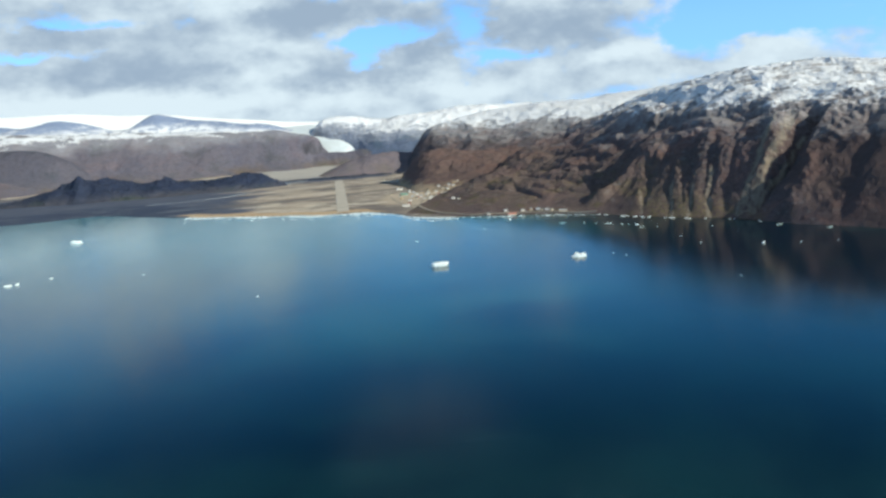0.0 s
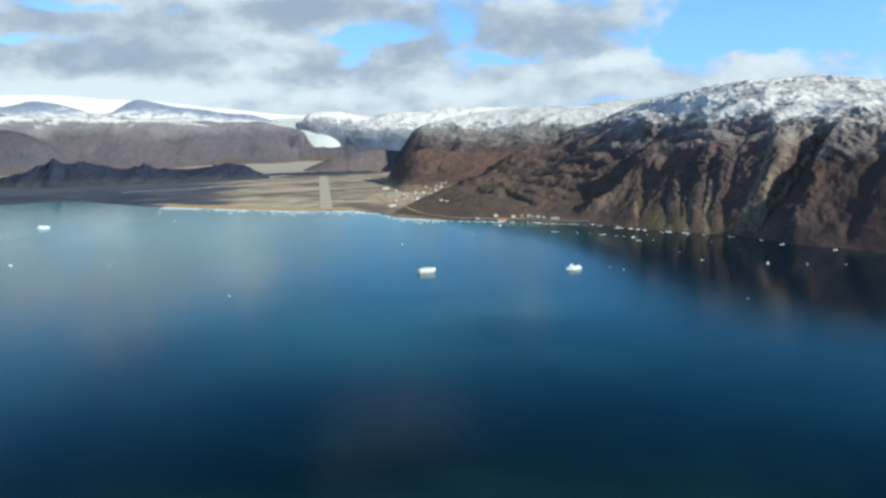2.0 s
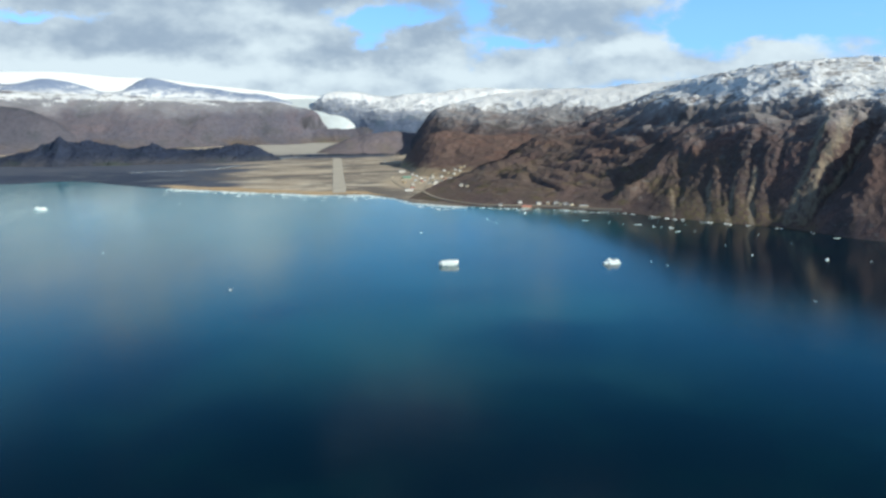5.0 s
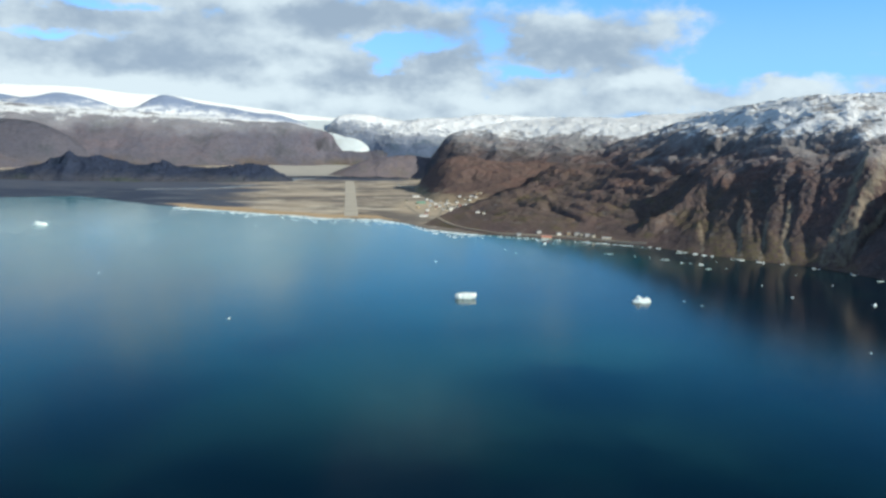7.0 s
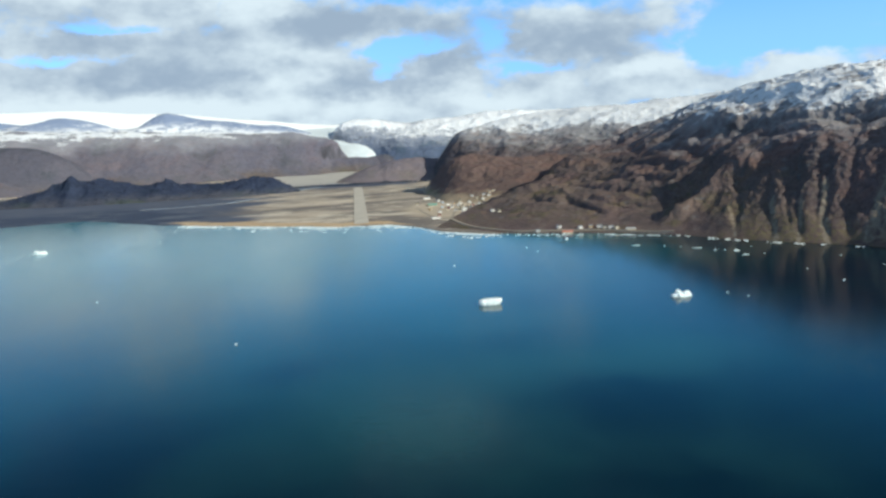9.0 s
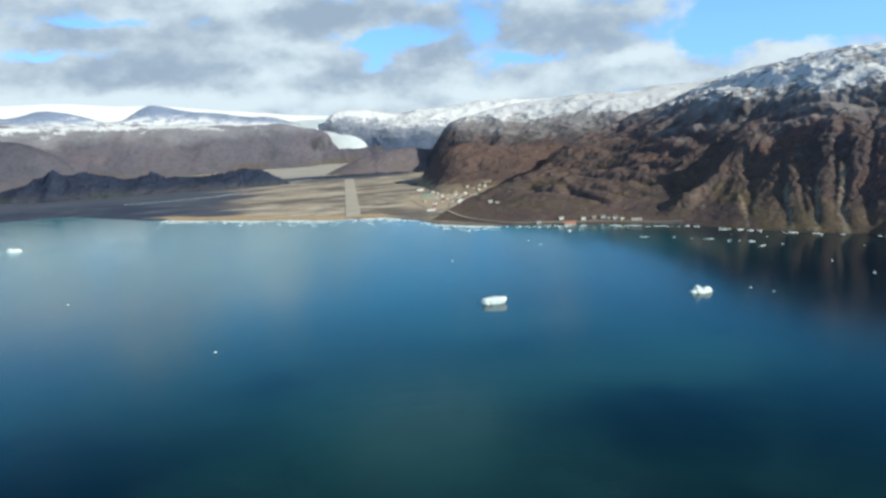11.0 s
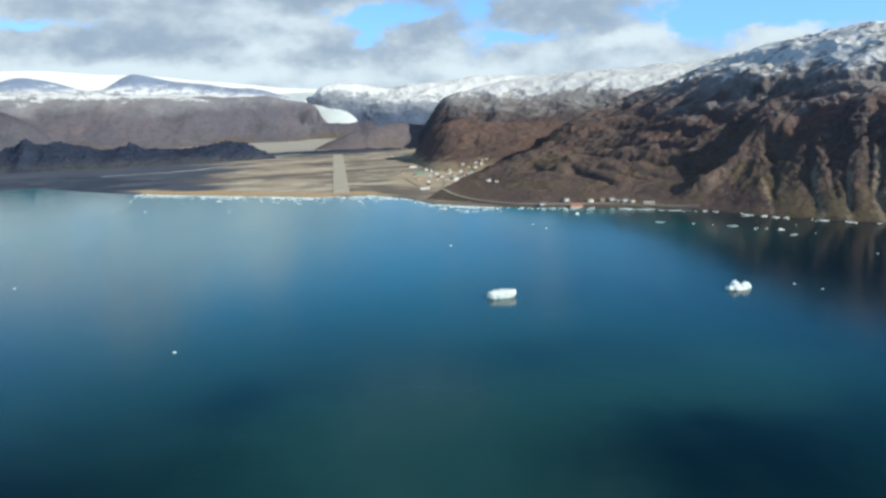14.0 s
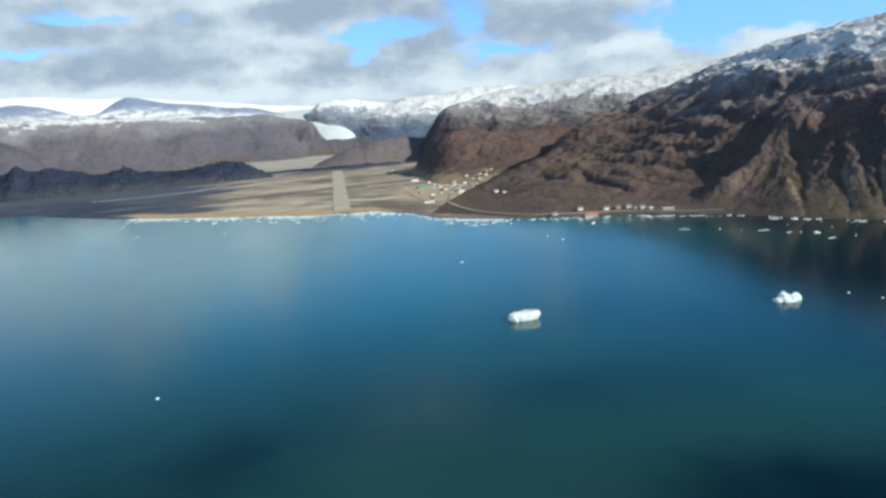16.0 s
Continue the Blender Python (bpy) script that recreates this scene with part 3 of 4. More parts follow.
# ---- the large structure: water, ground, mountains ----
SHORE = [(-9000, 2300), (-1600, 2420), (-930, 2460), (-735, 2530), (-590, 2390), (-475, 2295), (-325, 2198), (-190, 2122), (-64, 2050), (45, 2040),
         (100, 1960), (140, 1862), (250, 1762), (390, 1702), (506, 1628), (617, 1480), (700, 1400), (800, 1210), (1060, 850), (2000, 200), (9000, -3000)]


def build_water():
    mesh = bpy.data.meshes.new("water")
    mesh.from_pydata([(-9000, -6000, 0), (9000, -6000, 0), (9000, 5600, 0), (-9000, 5600, 0)], [], [(0, 1, 2, 3)])
    mesh.materials.append(WATER)
    tagged(new("water", mesh), "deep blue fjord water with soft ripples and cloud reflections", "water", kind="structure")


def build_ground():
    xs = np.concatenate([np.linspace(-9000, -2300, 30)[:-1], np.linspace(-2300, 700, 420), np.linspace(700, 9000, 60)[1:]])
    ys = np.concatenate([np.linspace(-6000, 1300, 50)[:-1], np.linspace(1300, 4900, 420), np.linspace(4900, 9000, 30)[1:]])
    x, y = np.meshgrid(xs, ys)
    line = np.array(SHORE, float)
    edge = np.interp(x, line[:, 0], line[:, 1]) + 9 * fbm(x / 60, x * 0 + 0.3, 4) + 5 * fbm(x / 17, y / 40, 3)
    d = (y - edge) * 0.85
    z = np.where(d < 0, np.maximum(d * 0.12, -30.0), 3.0 * (1 - np.exp(-np.maximum(d, 0) / 18)) + 5 * np.clip(d / 700, 0, 1))
    z = z + np.clip((y - 3700) / 800, 0, 1) ** 1.5 * 22 + np.clip(d / 60, 0, 1) * (1.2 * fbm(x / 140, y / 60, 5))
    z = z - 7.0 * np.clip((x - 200) / 120, 0, 1) * np.clip((2150 - y) / 100, 0, 1)
    ob = sheet("ground", np.stack([x, y, z], -1), FLATS, "tan river flats with scrub belts and painted cloud shade behind a sandy beach", "ground", "structure")
    sand = np.clip(1 - np.abs(d - 26 - 14 * fbm(x / 120, y / 50, 3)) / (30 + 34 * np.exp(-((x + 270) / 190) ** 2)), 0, 1) * np.clip((x + 520) / 90, 0, 1) * np.clip((120 - x) / 50, 0, 1)
    wash = np.exp(-(((x + 260) / 330) ** 4 + ((y - 3900) / 430) ** 4)) + np.exp(-(((x - 205) / 115) ** 2 + ((y - 2270) / 210) ** 2)) * 1.3
    # scrub and bank masks: where cloud shade is painted on the western flats
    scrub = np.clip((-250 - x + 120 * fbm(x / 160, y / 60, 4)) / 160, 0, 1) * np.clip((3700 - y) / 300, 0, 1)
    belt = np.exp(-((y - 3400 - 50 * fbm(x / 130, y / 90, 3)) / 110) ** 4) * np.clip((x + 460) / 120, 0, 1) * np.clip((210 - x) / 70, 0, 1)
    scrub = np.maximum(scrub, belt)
    bank_shade = np.clip((-370 - x + 60 * fbm(x / 90, y / 40, 3)) / 110, 0, 1) * np.clip((270 - d + 50 * fbm(x / 120, y / 40 + 3, 3)) / 60, 0, 1)
    ob.data.attributes.new("bank_shade", "FLOAT", "POINT").data.foreach_set("value", bank_shade.reshape(-1).astype(np.float32))
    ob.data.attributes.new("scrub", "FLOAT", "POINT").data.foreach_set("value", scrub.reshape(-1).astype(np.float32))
    ob.data.attributes.new("gravel", "FLOAT", "POINT").data.foreach_set("value", np.clip(wash, 0, 1).reshape(-1).astype(np.float32))
    ob.data.attributes.new("beach", "FLOAT", "POINT").data.foreach_set("value", sand.reshape(-1).astype(np.float32))


def build_mountains():
    # the near mountain above the shore: sea bed, shore, top of the cliffs, shoulder, crest, back
    shore = [(120, 1905, -3), (190, 1812, -3), (250, 1770, -3), (390, 1708, -3), (506, 1634, -3), (560, 1555, -3), (617, 1488, -3), (700, 1408, -3), (745, 1296, -3), (805, 1212, -3), (885, 1090, -3), (1060, 860, -3)]
    cliff = [(165, 1960, 14), (240, 1900, 18), (300, 1890, 26), (440, 1830, 36), (560, 1765, 42), (625, 1690, 66), (690, 1570, 84), (785, 1452, 96), (838, 1350, 92), (905, 1240, 90), (1000, 1110, 85), (1190, 880, 80)]
    shoulder = [(200, 2030, 22), (270, 2010, 32), (340, 2020, 48), (490, 2010, 74), (610, 1930, 112), (715, 1800, 152), (790, 1690, 182), (880, 1580, 196), (960, 1490, 198), (1040, 1350, 192), (1150, 1210, 186), (1360, 950, 175)]
    crest = [(240, 2090, 30), (310, 2120, 48), (372, 2170, 70), (515, 2330, 120), (690, 2450, 164), (870, 2420, 232), (935, 2150, 273), (1050, 1975, 285), (1160, 1970, 290), (1320, 1900, 284), (1500, 1760, 290), (1800, 1500, 280)]
    back = [(260, 2130, 20), (370, 2230, 40), (450, 2330, 60), (620, 2600, 100), (850, 2800, 150), (1000, 2700, 210), (1150, 2450, 262), (1250, 2300, 282), (1400, 2300, 285), (1600, 2250, 280), (1900, 2100, 270), (2300, 1800, 240)]
    end = [(270, 2150, -10), (400, 2290, -10), (500, 2430, -10), (700, 2800, -10), (950, 3000, -10), (1200, 3000, -10), (1400, 2850, -10), (1600, 2750, -10), (1900, 2700, -10), (2200, 2600, -10), (2500, 2400, -10), (2800, 2100, -10)]
    g = loft([shore, cliff, shoulder, crest, back, end], 820, 460)
    for line, depth, width, wall in RAVINES:
        g = carve(g, line, depth, width, wall)
    plainer = g.copy()
    g = ledges(g, 15, 5)
    g[..., 2] += np.clip((g[..., 2] - 150) / 80, 0, 1) * 5.5 * ridged(g[..., 0] / 120, g[..., 1] / 170 + 2.0, 5)
    g = relief(relief(relief(g, 12, 240, 0, 60, 2, 0.4), 7.5, 105, 2.4, 34, 2, 0.35, 600), 4.2, 44, 1.8, 17, 2, 0.45, 600)
    # the eastern flank is an even heath slope
    k = 0.6 * (np.clip((g[..., 0] - 790) / 90, 0, 1) * np.clip((1440 - g[..., 1]) / 90, 0, 1) * np.clip((215 - g[..., 2]) / 50, 0, 1))[..., None]
    g = g * (1 - k) + plainer * k
    ob = sheet("mountain", g, NEAR_ROCK, "steep brown heath mountain with gullied cliffs and a snowy top", "mountain")
    ob.data.attributes.new("scree", "FLOAT", "POINT").data.foreach_set("value", bare(g, SCREE).reshape(-1).astype(np.float32))

    # the reddish hill above the village
    foot = [(168, 2850, -3), (172, 2600, -3), (206, 2420, 2), (300, 2370, 6), (420, 2380, 20), (600, 2500, 40)]
    mid = [(195, 2870, 30), (212, 2700, 34), (256, 2580, 46), (350, 2560, 54), (470, 2580, 66), (620, 2650, 70)]
    top = [(208, 2900, 36), (240, 2850, 84), (284, 2850, 112), (365, 2860, 118), (455, 2880, 104), (640, 2900, 100)]
    rear = [(210, 2960, -5), (245, 3050, -5), (300, 3100, -5), (400, 3150, -5), (500, 3150, -5), (680, 3150, -5)]
    g = relief(loft([foot, mid, top, rear], 260, 180), 10, 130, 4, 60, 2)
    sheet("hill", g, HILL_ROCK, "rounded reddish-brown heath hill above the village", "hill")

    # the snowy ridge behind it, with a dark cliff at its end
    foot = [(262, 3480, -5), (270, 3260, 5), (320, 3110, 30), (540, 3080, 60), (800, 3050, 90), (1050, 3000, 120), (1300, 3000, 140), (1700, 3000, 150)]
    mid = [(262, 3550, 40), (300, 3450, 80), (370, 3400, 120), (545, 3350, 140), (800, 3300, 180), (1050, 3200, 215), (1300, 3200, 230), (1700, 3200, 240)]
    top = [(285, 3600, 62), (322, 3585, 120), (362, 3600, 176), (470, 3640, 202), (570, 3660, 230), (812, 3640, 256), (1100, 3600, 268), (1300, 3600, 288), (1700, 3600, 310)]
    rear = [(290, 3750, -5), (330, 3900, -5), (450, 4000, 50), (600, 4100, 150), (850, 4150, 190), (1100, 4150, 220), (1300, 4150, 240), (1700, 4150, 240)]
    g = relief(relief(loft([foot, mid, top, rear], 520, 260), 18, 230, 5, 110, 10, 0.4), 4, 60, 0, 50, 10, 0.4)
    sheet("snowy_ridge", g, BACK_ROCK, "dark rocky ridge dusted with snow along its top", "mountain")

    # the far range beside the glacier
    foot = [(-190, 4500, 60), (-90, 4430, 60), (20, 4400, 60), (180, 4300, 60), (400, 4250, 60), (700, 4250, 60), (1100, 4250, 60)]
    mid = [(-170, 4600, 140), (-80, 4560, 160), (40, 4540, 160), (190, 4500, 165), (400, 4480, 175), (700, 4480, 180), (1100, 4480, 180)]
    top = [(-165, 4680, 196), (-110, 4690, 252), (-40, 4700, 272), (85, 4700, 268), (235, 4700, 250), (410, 4700, 262), (660, 4700, 282), (1100, 4700, 290)]
    rear = [(-150, 4900, 100), (-60, 4950, 100), (60, 4950, 100), (200, 4950, 100), (420, 4950, 100), (700, 4950, 100), (1100, 4950, 100)]
    g = relief(loft([foot, mid, top, rear], 420, 220), 20, 260, 3, 150, 40, 0.4)
    sheet("far_range", g, FAR_ROCK, "distant rocky range tinted blue for haze with snow on its crest", "mountain")

    # the low brown hill at the head of the valley
    foot = [(-135, 3580, -5), (-60, 3510, -5), (50, 3470, -5), (170, 3440, -5), (300, 3420, -5)]
    top = [(-125, 3640, 6), (-60, 3650, 34), (20, 3650, 62), (110, 3650, 84), (200, 3650, 92), (340, 3640, 80)]
    rear = [(-110, 3720, -5), (-40, 3800, -5), (40, 3850, -5), (140, 3850, 10), (240, 3850, 20), (380, 3800, 20)]
    g = relief(loft([foot, top, rear], 160, 90), 4, 90, 3, 60, 2)
    sheet("hill", g, MOOR, "low brown moorland hill at the head of the valley", "hill")

    # the western slopes, brown below and snow-dusted along the brow
    foot = [(-2700, 3300, -5), (-2000, 3500, -5), (-1500, 3650, -5), (-1200, 3900, -3), (-930, 4020, 0), (-680, 4080, 4), (-420, 4150, 8), (-200, 4200, 10), (-90, 4330, 10)]
    mid = [(-2750, 3700, 140), (-2050, 3900, 130), (-1620, 3980, 125), (-1240, 4120, 120), (-950, 4180, 115), (-680, 4220, 110), (-420, 4270, 105), (-200, 4320, 95), (-85, 4380, 55)]
    top = [(-2800, 4350, 310), (-2100, 4400, 292), (-1716, 4400, 282), (-1330, 4400, 262), (-936, 4400, 244), (-668, 4400, 228), (-398, 4400, 224), (-323, 4400, 221), (-241, 4400, 199), (-180, 4400, 184), (-132, 4405, 164), (-104, 4410, 114), (-80, 4420, 86)]
    rear = [(-2800, 4600, 280), (-2100, 4600, 270), (-1716, 4600, 260), (-1330, 4600, 250), (-936, 4600, 230), (-668, 4600, 215), (-398, 4600, 195), (-236, 4600, 160), (-140, 4600, 125), (-80, 4600, 60)]
    g = relief(relief(loft([foot, mid, top, rear], 620, 260), 20, 420, 4, 210, 6, 0.35), 4, 130, 0, 60, 6)
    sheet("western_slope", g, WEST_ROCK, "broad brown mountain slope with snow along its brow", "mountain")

    # a dark knoll on that slope
    foot = [(-2000, 3750, -5), (-1700, 3780, -5), (-1500, 3800, 0), (-1330, 3850, 5), (-1200, 3950, 10)]
    top = [(-2000, 4050, 192), (-1700, 4050, 206), (-1570, 4050, 208), (-1470, 4050, 204), (-1390, 4050, 188), (-1310, 4050, 150), (-1230, 4080, 92), (-1180, 4100, 50)]
    rear = [(-2000, 4250, 110), (-1700, 4250, 110), (-1500, 4250, 110), (-1330, 4230, 80), (-1200, 4180, 20)]
    g = relief(loft([foot, top, rear], 200, 90), 7, 120, 3, 60, 40)
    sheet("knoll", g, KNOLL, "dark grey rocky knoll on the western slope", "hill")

    foot = [(-2800, 4480, 240), (-2100, 4480, 230), (-1700, 4480, 215), (-1300, 4480, 200), (-900, 4480, 190), (-600, 4480, 170), (-300, 4500, 150), (-140, 4560, 90)]
    mid = [(-2800, 4690, 290), (-2100, 4690, 285), (-1700, 4690, 272), (-1300, 4690, 258), (-900, 4690, 250), (-600, 4690, 230), (-300, 4700, 190), (-140, 4700, 150)]
    top = [(-2800, 4850, 346), (-1894, 4850, 350), (-1720, 4850, 328), (-1640, 4850, 346), (-1580, 4850, 358), (-1457, 4850, 344), (-1350, 4850, 314), (-1246, 4850, 288), (-1150, 4850, 296), (-1085, 4850, 342), (-1020, 4850, 358), (-900, 4850, 332), (-789, 4850, 312), (-680, 4850, 300), (-579, 4850, 280), (-430, 4850, 268), (-267, 4850, 216), (-160, 4850, 182)]
    rear = [(-2800, 4960, 300), (-1800, 4960, 300), (-1300, 4960, 260), (-900, 4960, 240), (-500, 4960, 200), (-160, 4960, 150)]
    top = [(x, 4790, z * 0.985) for x, y, z in top]
    rear = [(x, 4860, z - 40) for x, y, z in rear]
    g = relief(relief(loft([foot, mid, top, rear], 640, 220), 10, 300, 0, 80, 60, 0.5), 4, 110, 0, 40, 60, 0.5)
    sheet("snowfield_ridge", g, SNOWFIELD, "distant rock ridge tinted blue for haze and streaked with snow", "mountain")

    # the ice cap beyond it
    foot = [(-2900, 4850, 300), (-1800, 4850, 300), (-1200, 4850, 270), (-700, 4850, 240), (-150, 4850, 190), (300, 4850, 190)]
    top = [(-2900, 4925, 400), (-1900, 4925, 396), (-1500, 4925, 388), (-1250, 4925, 366), (-1000, 4925, 352), (-800, 4925, 328), (-500, 4925, 290), (-200, 4925, 262), (300, 4925, 250)]
    rear = [(-2900, 4980, 300), (-1500, 4980, 300), (-900, 4980, 250), (300, 4980, 200)]
    g = relief(loft([foot, top, rear], 200, 60), 5, 260, 0, 80, 60, 0.2)
    sheet("snowfield", g, GLACIER, "smooth white snowfield along the far horizon", "snowfield")

    # scrub hills on the flats, dark with cloud shade put into their colour
    foot = [(-1250, 3020, -4), (-1050, 3000, -4), (-860, 3010, -4), (-680, 3030, -4), (-500, 3050, -4), (-370, 3080, -4), (-230, 3120, -4)]
    top = [(-1300, 3200, 10), (-1180, 3200, 30), (-1080, 3200, 60), (-1010, 3200, 76), (-985, 3200, 98), (-960, 3200, 78), (-890, 3200, 82), (-845, 3200, 70), (-760, 3200, 62), (-690, 3200, 68), (-610, 3200, 52), (-486, 3200, 54), (-425, 3200, 62), (-369, 3200, 72), (-311, 3200, 60), (-225, 3200, 8)]
    rear = [(-1300, 3400, -4), (-1000, 3400, -4), (-750, 3400, -4), (-486, 3380, -4), (-369, 3360, -4), (-225, 3280, -4)]
    g = relief(relief(loft([foot, top, rear], 520, 130), 10, 90, 0, 60, 1), 5, 30, 0, 40, 1, 0.25)
    sheet("scrub_hill", g, SHADED_SCRUB, "low birch scrub hills on the flats, coloured as under cloud shade", "hill")
    foot = [(-330, 3330, -2), (-200, 3360, -2), (-50, 3360, -2), (100, 3360, -2), (230, 3340, -2)]
    top = [(-330, 3390, 7), (-200, 3410, 12), (-50, 3420, 13), (100, 3420, 13), (230, 3400, 9)]
    rear = [(-330, 3440, -2), (-200, 3470, -2), (-50, 3480, -2), (100, 3480, -2), (230, 3460, -2)]
    g = relief(loft([foot, top, rear], 220, 40), 3, 30, 0, 40, -30)
    sheet("scrub_hill", g, SHADED_SCRUB, "low dark moraine with birch scrub before the lake", "hill")

    # the moraine under its snout
    foot = [(-230, 4250, 10), (-100, 4260, 12), (0, 4260, 12), (120, 4250, 12), (200, 4250, 12)]
    top = [(-230, 4370, 100), (-120, 4385, 94), (-30, 4385, 88), (60, 4385, 86), (140, 4380, 94), (200, 4380, 100)]
    rear = [(-230, 4450, 60), (-100, 4450, 60), (0, 4450, 60), (120, 4450, 60), (200, 4450, 60)]
    g = relief(loft([foot, top, rear], 180, 70), 5, 80, 4, 50, 10)
    sheet("moraine", g, WEST_ROCK, "brown moraine slope below the glacier snout", "hill")

    # the glacier tongue between the far range and the western slope
    left = [(-120, 4405, 70), (-135, 4440, 92), (-230, 4560, 146), (-300, 4700, 196), (-360, 4880, 236)]
    middle = [(-5, 4390, 74), (-10, 4435, 106), (-60, 4560, 160), (-130, 4700, 204), (-200, 4890, 240)]
    right = [(62, 4400, 70), (56, 4445, 100), (0, 4560, 150), (-60, 4700, 196), (-90, 4880, 232)]
    g = relief(loft([left, middle, right], 120, 60), 2.0, 60, 0, 40, 40)
    sheet("glacier", g[:, ::-1], TONGUE, "pale glacier tongue descending between dark mountains", "glacier")


TONGUE = plain("blue_glacier_ice", (0.72, 0.79, 0.83), 0.7, 0.14, 0.03)
GLACIER = plain("glacier_ice", (0.84, 0.86, 0.87), 0.7, 0.06, 0.008)
build_water()
build_ground()
build_mountains()


# ---- things on the water ----
def blob(bm, centre, size, seed, rough, subdivisions, floor=-0.6, ceiling=None):
    """Adds one knobbly lump to bm."""
    made = bmesh.ops.create_icosphere(bm, subdivisions=subdivisions, radius=1.0)["verts"]
    shift = Vector((seed * 3.7, seed * 1.9, seed * 5.3))
    for v in made:
        d = v.co.normalized()
        r = 1.0 + 0.28 * noise.noise(d * 1.3 + shift) + rough * noise.noise(d * 3.1 + shift) + 0.5 * rough * noise.noise(d * 7.0 + shift)
        p = Vector((d.x * size[0] / 2, d.y * size[1] / 2, d.z * size[2])) * r + Vector(centre)
        if ceiling is not None:
            p.z = min(p.z, ceiling + 0.35 * noise.noise(Vector((p.x, p.y, seed)) * 0.4))
        v.co = Vector((p.x, p.y, max(p.z, floor)))


def finish(name, bm, mat, label, category, group="", smooth=False):
    mesh = bpy.data.meshes.new(name)
    for f in bm.faces:
        f.smooth = smooth
    bm.to_mesh(mesh)
    bm.free()
    mesh.materials.append(mat)
    return tagged(new(name, mesh), label, category, group)


def iceberg(label, body, knobs, flare=0.0):
    """An iceberg with the knobs that stand out of it; rows of centre, size, seed, roughness, top."""
    bm = bmesh.new()
    blob(bm, body[0], body[1], body[2], body[3], 5, ceiling=body[4])
    for v in bm.verts:  # undercut by the waves
        k = 1.0 - flare * (1.0 - min(1.0, max(0.0, v.co.z / 5.0)))
        v.co.x, v.co.y = v.co.x * k, v.co.y * k
    ob = finish("iceberg", bm, ICE, label, "iceberg")
    for centre, size, seed, rough, top in knobs:
        bm = bmesh.new()
        blob(bm, centre, size, seed, rough, 4, ceiling=top)
        finish("knob", bm, ICE, "", "").parent = ob
    return ob


def flat_iceberg():
    return iceberg("white flat-topped iceberg with a pale blue waterline", ((1.5, 0, 0.2), (26, 15, 8.5), 1, 0.06, 6.4), [
        ((-8.6, -1.0, 2.8), (9, 9, 3.6), 3, 0.2, 6.2), ((-7.0, -4.0, 0.0), (3, 4, 1.6), 5, 0.2, None), ((9.0, 1.5, 4.4), (7, 9, 2.6), 8, 0.2, 6.2)], 0.34)


def craggy_iceberg():
    return iceberg("craggy white iceberg of several rounded knobs", ((0.2, 0, 0.2), (17, 10, 3.4), 13, 0.3, None), [
        ((-8.5, 0, 0.3), (6, 8, 2.6), 11, 0.35, None), ((-3.4, 1, 0.8), (6.5, 8, 6.2), 12, 0.35, None), ((0.6, 0, 0.6), (5, 6, 4.2), 19, 0.35, None), ((3.0, -1, 0.4), (6, 8, 3.8), 14, 0.35, None),
        ((6.4, 0, 0.6), (8, 8, 5.2), 15, 0.3, None), ((9.2, 0.4, 0.2), (5, 6, 3.4), 16, 0.3, None), ((-0.5, -4.6, 0.0), (8, 4, 2.0), 17, 0.3, None), ((4.0, -5.0, 0.0), (4, 3, 1.6), 18, 0.3, None)])


def low_iceberg():
    return iceberg("low rounded white iceberg alone on open water", ((0, 0, 0.2), (25, 15, 5.6), 21, 0.15, 4.8), [((-7, 0, 1.0), (10, 9, 5.2), 22, 0.2, None)])


flat_iceberg().location = (128, 1185, 0)
craggy_iceberg().location = (333, 1163, 0)
low_iceberg().location = (-602, 1875, 0)


def floe(seed, size):
    bm = bmesh.new()
    blob(bm, (0, 0, 0), size, seed, 0.26, 3, floor=-0.3)
    if seed % 2:
        blob(bm, (size[0] * 0.3, size[1] * 0.1, 0), (size[0] * 0.45, size[1] * 0.5, size[2] * 1.5), seed + 40, 0.3, 3, floor=-0.3)
    else:
        blob(bm, (-size[0] * 0.42, 0, 0), (size[0] * 0.3, size[1] * 0.4, size[2] * 0.8), seed + 40, 0.3, 3, floor=-0.3)
    return bm


